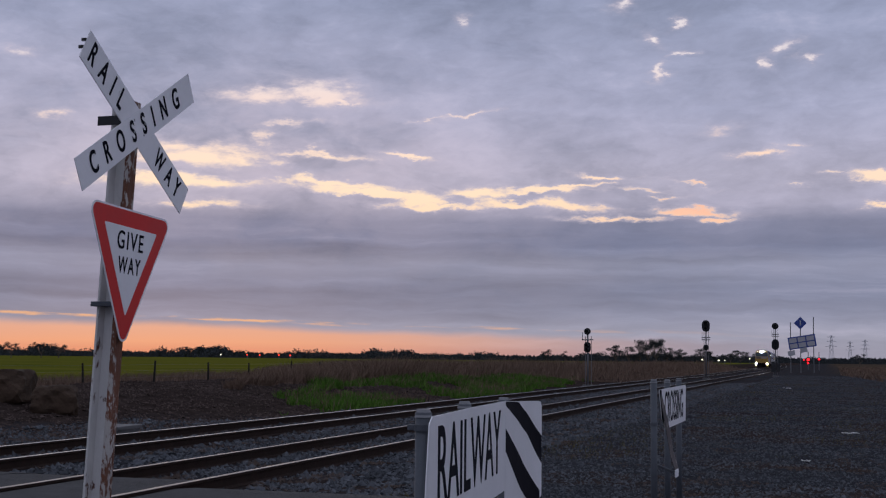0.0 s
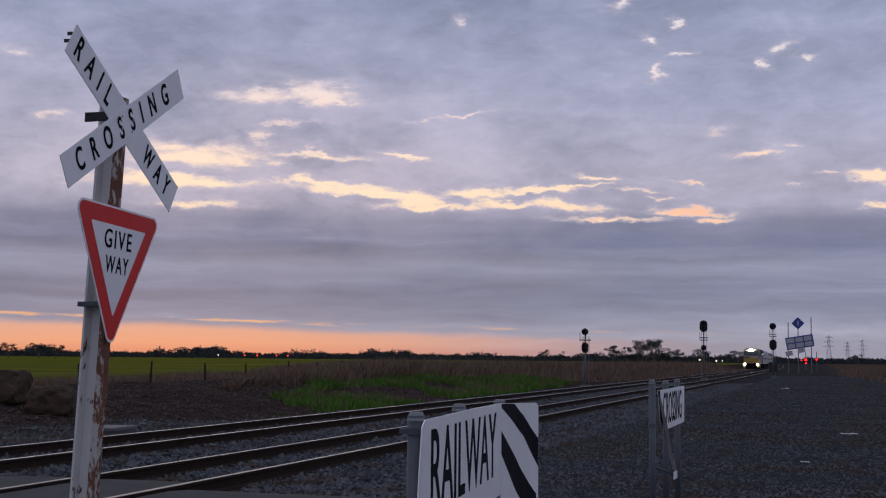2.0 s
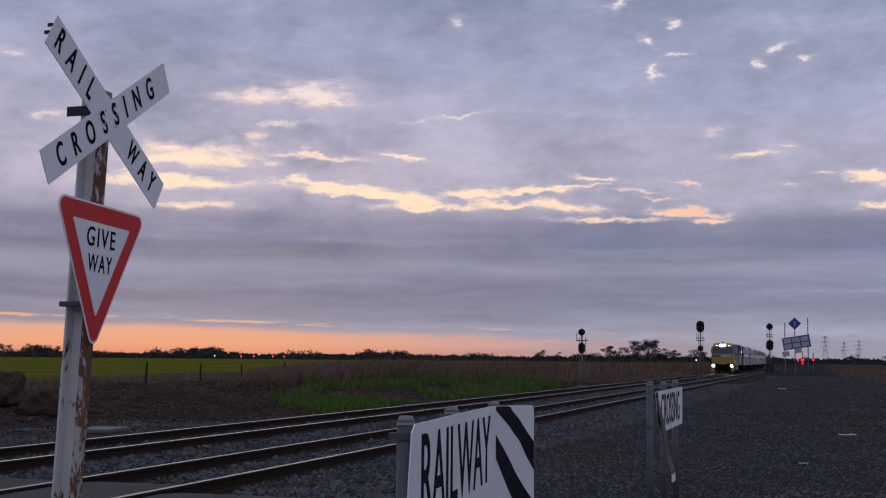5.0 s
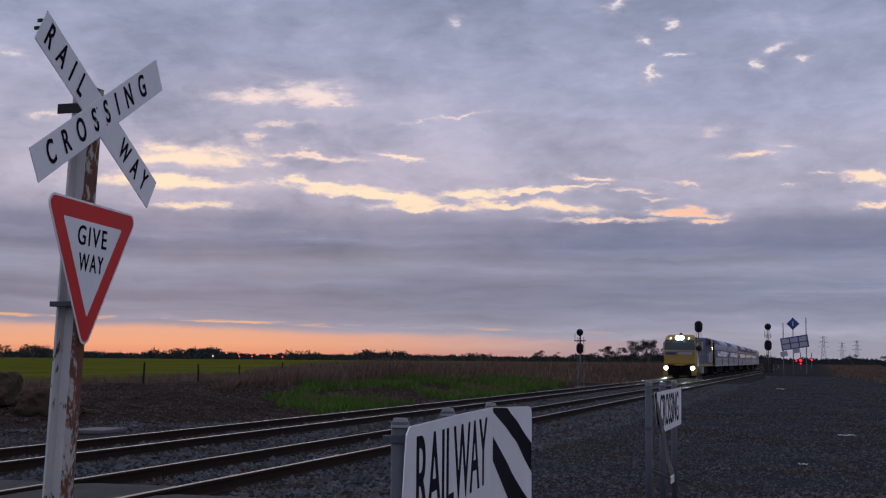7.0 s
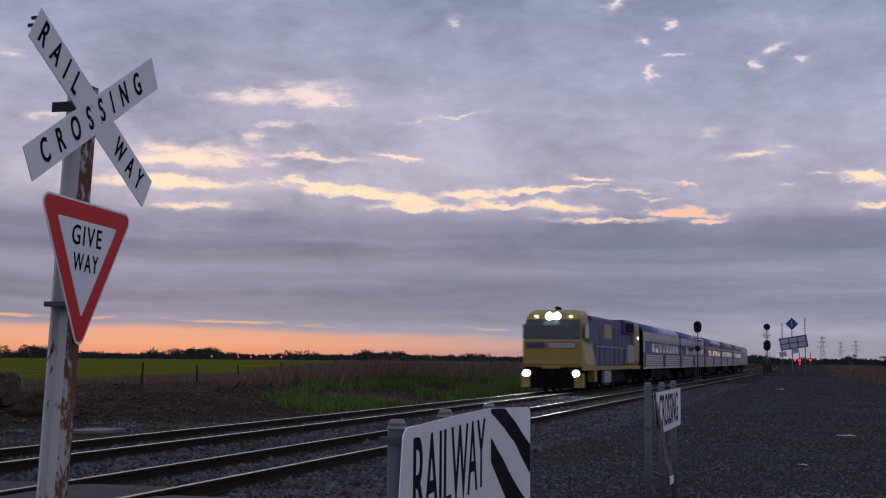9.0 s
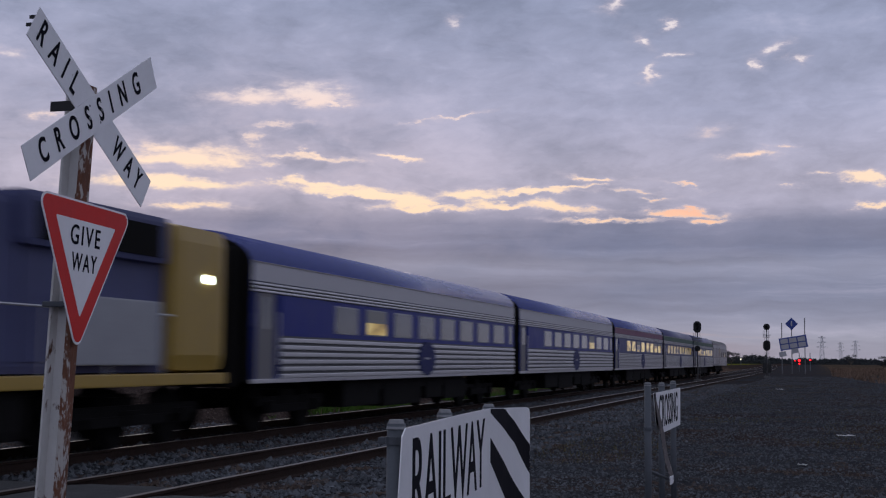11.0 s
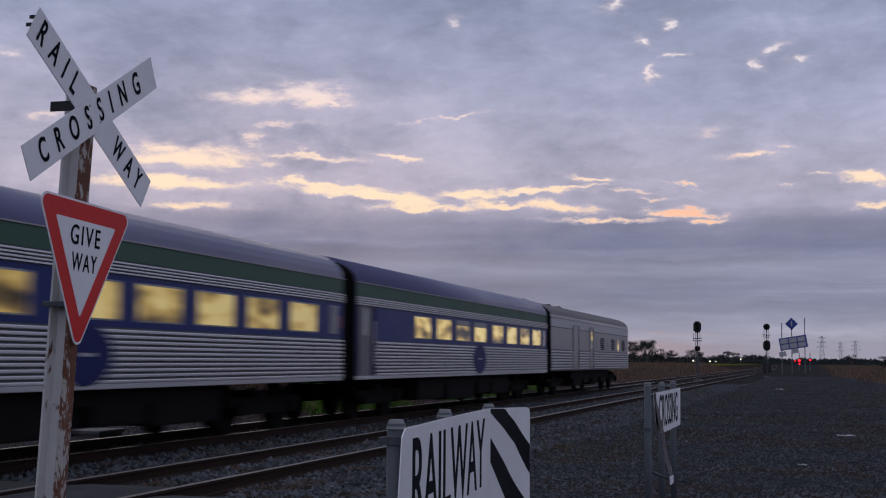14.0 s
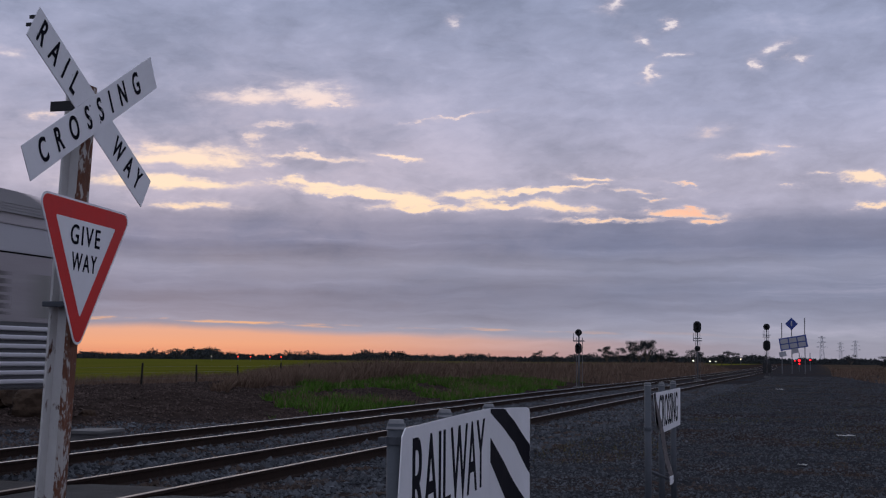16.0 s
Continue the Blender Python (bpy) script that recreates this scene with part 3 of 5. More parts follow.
def crossing_sign():
    post = thing("crossing_sign", "railway crossing crossbuck and give way triangle on rusty white post", "road sign", pose(-3.443, 5.514, 0.0))

    def lean(x, y, z):
        return Vector((x + 0.0363 * z, y - 0.0118 * z, z))

    def leaned(bm):
        for v in bm.verts:
            v.co = lean(*v.co)
        return bm

    # an old rail section as the post: head to the front, web, broad foot behind; it leans more than the plates
    bm = bmesh.new()
    outline = [(0.0, -0.034), (0.0, 0.034), (-0.028, 0.036), (-0.038, 0.012), (-0.09, 0.012), (-0.1, 0.056), (-0.112, 0.056), (-0.112, -0.056), (-0.1, -0.056), (-0.09, -0.012), (-0.038, -0.012), (-0.028, -0.036)]
    k, rings = len(outline), []
    for i in range(13):
        z = -0.5 + 3.3 * i / 12
        rings.append([bm.verts.new((x - 0.012 + 0.058 * (z - 1.9) + 0.0363 * 1.9, y - 0.0118 * z, z)) for x, y in outline])
    for p, q in zip(rings, rings[1:]):
        for i in range(k):
            f = bm.faces.new((p[i], p[(i + 1) % k], q[(i + 1) % k], q[i]))
            f.material_index = 1 if i in (0, 1, 10, 11) else 0
    bm.faces.new(rings[-1])
    bm.faces.new(rings[0][::-1])
    bmesh.ops.recalc_face_normals(bm, faces=bm.faces)
    part("post", bm, [POST_PAINT, POST_RUST], post, "steel rail post with flaking white paint")
    # give way triangle
    gz = 1.995

    def tipped(points, z0, turn=radians(-2.2)):
        c, q = math.cos(turn), math.sin(turn)
        return [(y * c - (z - z0) * q, z0 + y * q + (z - z0) * c) for y, z in points]

    tri = part("give_way_plate", leaned(plate_x(bmesh.new(), tipped(rounded_triangle(0.84, 0.045, 0, gz), gz), 0.004, 0.008)), [WHITE_SIGN], post, "white-edged triangular give way plate")
    part("red_border", leaned(plate_x(bmesh.new(), tipped(rounded_triangle(0.805, 0.037, 0, gz), gz), 0.008, 0.0095)), RED_SIGN, tri, "red triangular border")
    part("white_centre", leaned(plate_x(bmesh.new(), tipped(rounded_triangle(0.53, 0.006, 0, gz - 0.004), gz), 0.0095, 0.011)), WHITE_SIGN, tri, "white triangular centre")

    def letter(name, text, size, y, z, x, turn, parent, wide, spread, bold):
        ob = words(name, text, size, on_face(x, y, z, turn), BLACK_SIGN, parent, wide, spread, bold)
        for v in ob.data.vertices:
            v.co = lean(*v.co)

    letter("lettering", "GIVE", 0.132, 0.0, gz + 0.072, 0.0118, -2.2, tri, 0.82, 1.25, 0.001)
    letter("lettering", "WAY", 0.122, 0.0, gz - 0.055, 0.0118, -2.2, tri, 0.7, 1.25, 0.001)
    # crossbuck
    cz, half, w, a = 2.667, 0.629, 0.0845, 30.6
    for name, turn, x0 in (("railway_board", -a, 0.008), ("crossing_board", a, 0.014)):
        t = radians(turn)
        outline = [(0.0126 + math.cos(t) * u - math.sin(t) * v, cz + math.sin(t) * u + math.cos(t) * v) for u, v in ((-half, -w), (half, -w), (half, w), (-half, w))]
        board = part(name, leaned(plate_x(bmesh.new(), outline, x0, x0 + 0.004)), WHITE_SIGN, post, "white crossbuck board with black capitals")
        for text, size, u, wide, spread in ((("RAIL", 0.165, -0.385, 0.62, 2.15), ("WAY", 0.15, 0.385, 0.62, 2.05)) if turn < 0 else (("CROSSING", 0.16, -0.025, 0.62, 2.45),)):
            letter("lettering", text, size, 0.0126 + math.cos(t) * u, cz + math.sin(t) * u, x0 + 0.0055, turn, board, wide, spread, 0.0025)
        for u in (-0.06, 0.06):
            bm = bmesh.new()
            y, z = 0.0126 + math.cos(t) * u, cz + math.sin(t) * u
            tube(bm, (x0 + 0.002, y, z), (x0 + 0.011, y, z), 0.009, 0.006, 10)
            part("bolt", leaned(bm), SIGN_BACK, board)
    part("bracket", leaned(extrude_bracket()), SIGNAL_BLACK, post, "dark steel angle bracket")
    part("bracket", leaned(one_box(-0.015, 0.01, -0.522, -0.512, 3.0, 3.015)), SIGNAL_BLACK, post, "small dark bolt bracket")
    part("bracket", leaned(one_box(-0.015, 0.01, -0.545, -0.535, 2.96, 2.975)), SIGNAL_BLACK, post, "small dark bolt bracket")
    part("clamp", leaned(one_box(-0.15, 0.004, -0.085, 0.06, 1.735, 1.76, 0.004)), GALV, post, "galvanised sign clamp")
    return post


crossing_sign()


# ---------------------------------------------------------------- low boards beside the track
def pipe_post(parent, x, y, top, r=0.03):
    bm = bmesh.new()
    tube(bm, (x, y, -0.3), (x, y, top - 0.012), r, seg=20)
    ob = part("post", bm, GALV, parent, "galvanised steel pipe post", True)
    cap = bmesh.new()
    tube(cap, (x, y, top - 0.03), (x, y, top), r + 0.003, r * 0.75, seg=20)
    part("cap", cap, PALE_CAP, ob, "pale weathered post cap")
    return ob


def along(u, z, off=0.0):
    """A point of the railway board's face, u metres of y along it."""
    curl = 0.05 * max(0.0, (u - 6.3) / 0.6) ** 2
    return Vector((-1.27 - 0.094 * (u - 4.03) + curl + off, u, z))


def strip_of(corners, off, thick, n=14):
    """A plate on the board's face between a lower and an upper edge, given at both ends: (u, z low, z high)."""
    bm = bmesh.new()
    rows = []
    for i in range(n + 1):
        f = i / n * (len(corners) - 1)
        j = min(int(f), len(corners) - 2)
        f -= j
        u, lo, hi = (corners[j][k] * (1 - f) + corners[j + 1][k] * f for k in range(3))
        rows.append([bm.verts.new(along(u, z, d)) for d in (off, off + thick) for z in (lo, hi)])
    for p, q in zip(rows, rows[1:]):
        for i, j in ((0, 1), (1, 3), (3, 2), (2, 0)):
            bm.faces.new((p[i], p[j], q[j], q[i]))
    bm.faces.new([rows[0][i] for i in (0, 1, 3, 2)])
    bm.faces.new([rows[-1][i] for i in (0, 2, 3, 1)])
    bmesh.ops.recalc_face_normals(bm, faces=bm.faces)
    return bm


def railway_board():
    ob = thing("railway_warning_board", "white board lettered RAILWAY with black diagonal stripes on pipe posts", "sign")
    for x, y, top in ((-1.308, 4.03, 1.305), (-1.445, 5.085, 1.299), (-1.529, 6.158, 1.287)):
        p = pipe_post(ob, x, y, top)
        band = bmesh.new()
        tube(band, (x, y, 1.226), (x, y, 1.25), 0.0345, seg=20)
        box(band, x - 0.058, x + 0.03, y - 0.012, y + 0.012, 1.228, 1.248, 0.003)
        part("clamp", band, GALV, p, "galvanised pipe clamp")
    board = part("board", strip_of([(3.86, 0.865, 0.88), (3.9, 0.85, 1.09), (3.94, 0.847, 1.255), (3.99, 0.845, 1.28), (5.0, 0.845, 1.283), (5.795, 0.845, 1.28)], 0.0, 0.004, 60), WHITE_SIGN, ob, "white reflective board")
    panel = part("striped_panel", strip_of([(5.8, 0.70, 1.28), (6.3, 0.70, 1.264), (6.84, 0.70, 1.25), (6.885, 0.705, 1.242), (6.905, 0.72, 1.22)], 0.0, 0.004, 40), WHITE_SIGN, ob, "white panel with black diagonal stripes")
    part("stripe", strip_of([(5.81, 1.258, 1.277), (6.28, 1.16, 1.262), (6.58, 1.075, 1.185), (6.9, 0.895, 1.05)], 0.004, 0.0012), BLACK_SIGN, panel, "black diagonal stripe")
    part("stripe", strip_of([(5.81, 1.035, 1.145), (6.31, 0.82, 0.985), (6.62, 0.702, 0.855), (6.86, 0.7015, 0.745)], 0.004, 0.0012), BLACK_SIGN, panel, "black diagonal stripe")
    text = words("lettering", "RAILWAY", 0.42, on_face(0.0, 4.85, 1.078), BLACK_SIGN, board, 0.86, 1.0, 0.003)
    for v in text.data.vertices:
        v.co = along(v.co.y, v.co.z, 0.0045 + v.co.x)
    return ob


railway_board()


def crossing_board():
    ob = thing("crossing_warning_board", "white board lettered CROSSING with torn stripe on pipe posts", "sign")
    for y, top in ((11.41, 1.316), (12.454, 1.301), (13.5, 1.303)):
        p = pipe_post(ob, -1.41, y, top)
        band = bmesh.new()
        tube(band, (-1.41, y, 0.9), (-1.41, y, 0.93), 0.035, seg=16)
        part("clamp", band, GALV, p)
    board = part("board", plate_x(bmesh.new(), [(11.41, 1.222), (13.71, 1.228), (13.74, 1.2), (13.72, 0.86), (13.69, 0.847), (11.86, 0.845), (11.6, 0.95)], -1.365, -1.361), WHITE_SIGN, ob, "white reflective board")
    words("lettering", "CROSSING", 0.415, on_face(-1.3598, 12.63, 1.03), BLACK_SIGN, board, 0.82, 1.0, 0.002)
    part("stripe", plate_x(bmesh.new(), [(11.63, 0.95), (11.78, 0.9), (11.57, 1.22), (11.42, 1.22)], -1.361, -1.3595), BLACK_SIGN, board, "black diagonal stripe")
    # the end of the board has torn off and hangs down
    bm = bmesh.new()
    prev = None
    for y, z, x, wd in ((11.5, 1.225, -1.37, 0.05), (11.62, 1.05, -1.35, 0.16), (11.82, 0.82, -1.33, 0.24), (11.92, 0.62, -1.31, 0.22), (12.0, 0.46, -1.27, 0.2)):
        row = [bm.verts.new((x + d, y + o, z + o * 0.15)) for o in (-wd / 2, wd / 2) for d in (0.0, 0.004)]
        if prev:
            for i, j in ((0, 1), (1, 3), (3, 2), (2, 0)):
                bm.faces.new((prev[i], prev[j], row[j], row[i]))
        prev = row
    bmesh.ops.recalc_face_normals(bm, faces=bm.faces)
    torn = part("torn_strip", bm, WORN_VINYL, ob, "torn black and white strip hanging down")
    part("torn_end", one_box(-1.275, -1.262, 11.86, 12.08, 0.40, 0.47, 0.004), WHITE_SIGN, torn, "white torn end")
    part("lower_rail", tube(bmesh.new(), (-1.41, 11.41, 0.56), (-1.29, 12.05, 0.43), 0.012), GALV, ob, "bent steel rail")
    return ob


crossing_board()


# ---------------------------------------------------------------- train
LOCO_LONG, CAR_LONG = 19.85, 22.28


def roof_outline(half=1.475, z0=1.0, z1=3.11, top=3.72, steps=14):
    """Carriage section, from the skirt up over the curved roof."""
    pts = [(half, z0), (half, z1)]
    for i in range(1, steps):
        a = math.pi * i / steps
        pts.append((half * math.copysign(abs(math.cos(a)) ** 0.75, math.cos(a)), z1 + (top - z1) * math.sin(a) ** 0.9))
    pts += [(-half, z1), (-half, z0)]
    return pts


def bogie(car, y, axles=(-1.22, 1.22), half=1.75):
    bm = bmesh.new()
    for s in (-1, 1):
        box(bm, *sorted((s * 0.95, s * 1.05)), y - half, y + half, 0.5, 0.68, 0.02)
        box(bm, *sorted((s * 0.93, s * 1.08)), y - half * 0.55, y + half * 0.55, 0.36, 0.52, 0.02)
    box(bm, -1.0, 1.0, y - 0.3, y + 0.3, 0.45, 0.8)
    b = part("bogie", bm, DARK, car, "black bogie frame")
    for dy in axles:
        for s in (-1, 1):
            bm = bmesh.new()
            tube(bm, (s * 0.66, y + dy, 0.46), (s * 0.79, y + dy, 0.46), 0.46, seg=24)
            tube(bm, (s * 0.64, y + dy, 0.46), (s * 0.67, y + dy, 0.46), 0.49, seg=24)
            tube(bm, (s * 0.79, y + dy, 0.46), (s * 0.82, y + dy, 0.46), 0.12, seg=12)
            part("wheel", bm, DARK, b)
            part("axle_box", one_box(*sorted((s * 0.92, s * 1.14)), y + dy - 0.14, y + dy + 0.14, 0.36, 0.6, 0.03), DARK, b)
            spring = bmesh.new()
            tube(spring, (s * 1.0, y + dy * 0.45, 0.52), (s * 1.0, y + dy * 0.45, 0.86), 0.09, seg=10)
            part("spring", spring, DARK, b)


def side(s, a, b):
    """A slab on the carriage's side s from a to b metres outside the shell."""
    return sorted((s * (1.475 + a), s * (1.475 + b)))


def flutes(panel, s, y0, y1, z0, count, pitch, high):
    """Raised bright flutes, one above the other, on a side panel."""
    first = None
    for i in range(count):
        if first is None:
            first = part("flute", one_box(*side(s, 0.001, 0.038), y0, y1, z0, z0 + high, min(0.015, high * 0.25)), SILVER, panel)
        else:
            ob = new("flute", first.data)
            ob.parent = panel
            ob.location.z = i * pitch


def passenger_car(label, stripe, roof_mat, lit, lamp_at=-1):
    """A fluted stainless steel carriage, its leading end at y = 0, its near side facing +x."""
    rnd = random.Random(len(label))
    car = thing("passenger_car", label, "railway carriage", None, "train")
    L, H = CAR_LONG - 0.5, 1.475
    pale = stripe is LETTERBOARD
    eaves = 3.17 if pale else 3.12
    part("body_shell", extrude_y(bmesh.new(), roof_outline(H, 1.0, eaves, 3.81 if pale else 3.78), 0.4, L + 0.08), roof_mat, car, "painted carriage shell and curved roof", True)
    for s in (1, -1):
        part("letterboard", one_box(*side(s, 0.002, 0.012), 0.42, L + 0.06, 2.85, eaves + 0.02), stripe, car, "painted band along the eaves")
        part("window_band", one_box(*side(s, 0.002, 0.01), 1.75, L + 0.03, 1.86, 2.63), BLUE_BAND if pale else BLUE_DULL, car, "deep blue band at the windows")
        panel = part("fluted_panel", one_box(*side(s, 0.0005, 0.003), 1.75, L + 0.03, 1.0, 1.86), FLUTE_SHADE, car, "fluted stainless steel lower side")
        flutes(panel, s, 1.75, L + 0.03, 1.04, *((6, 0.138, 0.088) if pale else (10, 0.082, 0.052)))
        part("skirt", one_box(*side(s, -0.005, 0.02), 0.42, L + 0.06, 0.96, 1.04, 0.008), SILVER, car, "bright steel sill")
        upper = part("upper_fluting", one_box(*side(s, 0.0005, 0.003), 0.42, L + 0.06, 2.635, 2.845), FLUTE_SHADE, car, "three bright flutes above the windows")
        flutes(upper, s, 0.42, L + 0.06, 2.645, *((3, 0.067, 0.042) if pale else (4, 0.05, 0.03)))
        part("drip_rail", one_box(*side(s, -0.01, 0.03), 0.42, L + 0.06, eaves + 0.022, eaves + 0.04), SILVER_DULL, car)
        door = part("door", one_box(*side(s, -0.03, 0.006), 0.62, 1.45, 1.04, 2.71), DOOR_GREY, car, "grey recessed end door")
        part("pane", one_box(*side(s, 0.007, 0.01), 0.82, 1.25, 1.96, 2.56), PANE, door)
        part("handrail", tube(bmesh.new(), (s * (H + 0.05), 1.58, 1.3), (s * (H + 0.05), 1.58, 2.3), 0.016), SILVER, car)
        for i in range(8 if lit != 1 else 10):
            y = 4.7 + 2.03 * i if pale else 2.75 + 1.98 * i + (0.3 if i > 3 else 0.0) if lit == 1 else 4.85 + 2.02 * i + (0.25 if i > 3 else 0.0)
            if y > L - 1.0:
                continue
            w = part("window", one_box(*side(s, 0.008, 0.02), y - 0.05, y + 1.4, 1.95, 2.55, 0.008), SIGN_BACK, car)
            bright = lit > 0 or i == lamp_at
            drop = 0.27 if pale else 0.0 if lit == 1 else rnd.choice((0.0, 0.0, 0.0, 0.12, 0.18)) if bright else 0.0
            if bright:
                part("pane", one_box(*side(s, 0.0205, 0.024), y, y + 1.35, 1.98, 2.52 - drop), CABIN if lit == 2 else CABIN_DIM, w, "warmly lit window")
                if drop:
                    part("blind", one_box(*side(s, 0.0205, 0.024), y, y + 1.35, 2.52 - drop, 2.52), BLIND, w)
            else:
                part("pane", one_box(*side(s, 0.0205, 0.024), y, y + 1.35, 1.98, 2.52), PANE, w)
        small = part("window", one_box(*side(s, 0.008, 0.02), L - 0.75, L - 0.3, 1.95, 2.55, 0.008), SIGN_BACK, car)
        part("pane", one_box(*side(s, 0.0205, 0.024), L - 0.7, L - 0.35, 1.98, 2.52), PANE, small)
        if not pale:
            part("end_plate", one_box(*side(s, 0.0105, 0.016), L - 0.24, L - 0.02, 2.1, 2.34), MAUVE, car, "small red plate at the carriage end")
        bm = bmesh.new()
        tube(bm, (s * (H + 0.038), 11.45, 1.45), (s * (H + 0.05), 11.45, 1.45), 0.44, seg=40)
        for v in bm.verts:
            v.co.y = 11.45 + (v.co.y - 11.45) * 1.7
        badge = part("badge", bm, BADGE_NAVY, car, "round dark blue emblem disc")
        part("emblem_bar", one_box(*side(s, 0.0505, 0.053), 11.25, 11.65, 1.43, 1.48), LETTERBOARD, badge)
    for i in range(5):
        y = 3.0 + i * 4.0
        part("roof_vent", one_box(-0.28, 0.28, y, y + 0.7, 3.69, 3.76, 0.03), GREY_ROOF, car)
    bm = one_box(-1.3, 1.3, 6.0, 16.0, 0.72, 0.98)
    part("underframe", bm, DARK, car, "black underframe")
    # equipment boxes, also black filling for the shade under the floor
    for y0, y1, z in ((5.7, 8.2, 0.36), (8.5, 11.6, 0.3), (12.0, 13.6, 0.4), (13.8, 16.2, 0.34)):
        part("underfloor_box", one_box(-1.32, 1.32, y0, y1, z, 0.9, 0.05), DARK, car)
    bogie(car, 3.4)
    bogie(car, L - 3.0)
    for y0, y1 in ((-0.02, 0.4), (L + 0.08, L + 0.5)):
        part("gangway", one_box(-1.25, 1.25, y0, y1, 0.9, 3.45, 0.06), DARK, car, "black rubber gangway bellows")
    part("end_wall", extrude_y(bmesh.new(), roof_outline(1.47, 1.0, 3.1, 3.7), 0.34, 0.396), DARK, car, "dark end wall")
    part("end_frame", box(box(one_box(-1.5, -1.38, L + 0.05, L + 0.22, 1.0, 3.13), 1.38, 1.5, L + 0.05, L + 0.22, 1.0, 3.13), -1.4, 1.4, L + 0.09, L + 0.22, 3.13, 3.4), DARK, car, "dark end frame")
    return car


def baggage_van():
    car = thing("baggage_van", "silver fluted baggage van with sliding doors, last in the train", "railway carriage", None, "train")
    L, H = CAR_LONG - 0.6, 1.475
    part("body_shell", extrude_y(bmesh.new(), roof_outline(H), 0.4, L + 0.25), SILVER_DULL, car, "stainless steel shell", True)
    part("end_wall", extrude_y(bmesh.new(), roof_outline(1.47, 1.0, 3.1, 3.7), 0.34, 0.396), DARK, car, "dark end wall")
    outline = roof_outline(H)
    bm = bmesh.new()
    for i in range(2, len(outline) - 2):
        for f in (0.0, 0.33, 0.66):
            (x0, z0), (x1, z1) = outline[i], outline[i + 1]
            x, z = x0 + (x1 - x0) * f, z0 + (z1 - z0) * f
            box(bm, x - 0.022, x + 0.022, 0.42, L + 0.15, z - 0.01, z + 0.022)
    part("roof_ribs", bm, GREY_ROOF, car, "ribbed weathered roof sheet")
    doors = ((5.1, 6.2), (9.3, 10.05))
    for s in (1, -1):
        part("letterboard", one_box(*side(s, 0.002, 0.012), 0.42, L + 0.2, 2.76, 3.1), LETTERBOARD, car, "plain bright band along the eaves")
        part("panel", one_box(*side(s, 0.002, 0.008), 0.42, L + 0.2, 1.87, 2.735), SILVER_DULL, car, "plain steel side panel")
        for y0, y1 in ((0.42, 5.05), (6.55, 9.25), (10.4, L + 0.2)):
            panel = part("fluted_panel", one_box(*side(s, 0.0005, 0.003), y0, y1, 1.03, 1.865), FLUTE_SHADE, car, "fluted stainless steel lower side")
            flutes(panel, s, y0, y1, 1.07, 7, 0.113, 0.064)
        for y0, y1 in doors:
            d = part("sliding_door", one_box(*side(s, 0.009, 0.05), y0, y1, 1.05, 2.88, 0.008), SILVER_DULL, car, "plain steel sliding door")
            part("door_slot", one_box(*side(s, 0.009, 0.03), y1, y1 + 0.3, 1.05, 2.9), DARK, d)
            part("door_track", one_box(*side(s, 0.05, 0.07), y0 - 0.3, y1 + 0.3, 2.9, 2.94), SIGN_BACK, d)
        for z0, z1 in ((2.0, 2.33), (2.36, 2.72)):
            part("pane", one_box(*side(s, 0.05, 0.054), 9.5, 9.95, z0, z1), CABIN, car, "warmly lit door window")
        for y0 in (12.45, 15.85, 19.45):
            v = part("louvre", one_box(*side(s, 0.009, 0.016), y0, y0 + 1.15, 1.95, 2.5), DARK, car, "dark louvred vent")
            for i in range(5):
                part("slat", one_box(*side(s, 0.016, 0.035), y0, y0 + 1.15, 1.99 + i * 0.105, 2.025 + i * 0.105), SILVER_DULL, v)
        for y0, m in ((11.1, BLIND), (14.45, BLIND), (17.98, CABIN), (21.35, BLIND)):
            part("window", one_box(*side(s, 0.009, 0.015), y0, y0 + 0.45, 1.93, 2.5), m, car)
        part("drip_rail", one_box(*side(s, -0.01, 0.03), 0.42, L + 0.2, 3.105, 3.125), SILVER_DULL, car)
        part("panel_seam", one_box(*side(s, 0.002, 0.006), 0.42, L + 0.2, 2.735, 2.757), DARK, car, "dark seam above the side panels")
    for y in (0.95, 6.0, 8.3):
        bm = bmesh.new()
        tube(bm, (0.2, y, 3.68), (0.2, y, 3.84), 0.13, 0.16)
        part("roof_vent", bm, DARK, car)
    part("underframe", one_box(-1.3, 1.3, 5.6, 16.0, 0.66, 0.98), DARK, car, "black underframe")
    for y0, y1, z in ((6.3, 8.4, 0.34), (8.8, 10.2, 0.45), (13.6, 15.4, 0.4)):
        part("underfloor_box", one_box(-1.3, 1.3, y0, y1, z, 0.9, 0.05), DARK, car)
    tank = bmesh.new()
    tube(tank, (0.95, 10.6, 0.62), (0.95, 13.2, 0.62), 0.3, seg=20)
    part("air_tank", tank, DARK, car, "round black air tank under the floor", True)
    part("tail_end", one_box(-1.2, 1.2, L + 0.25, L + 0.32, 1.0, 3.4, 0.05), SILVER_DULL, car)
    part("gangway", one_box(-1.25, 1.25, -0.02, 0.4, 0.9, 3.45, 0.06), DARK, car, "black rubber gangway bellows")
    bogie(car, 3.4)
    bogie(car, L - 3.0)
    return car


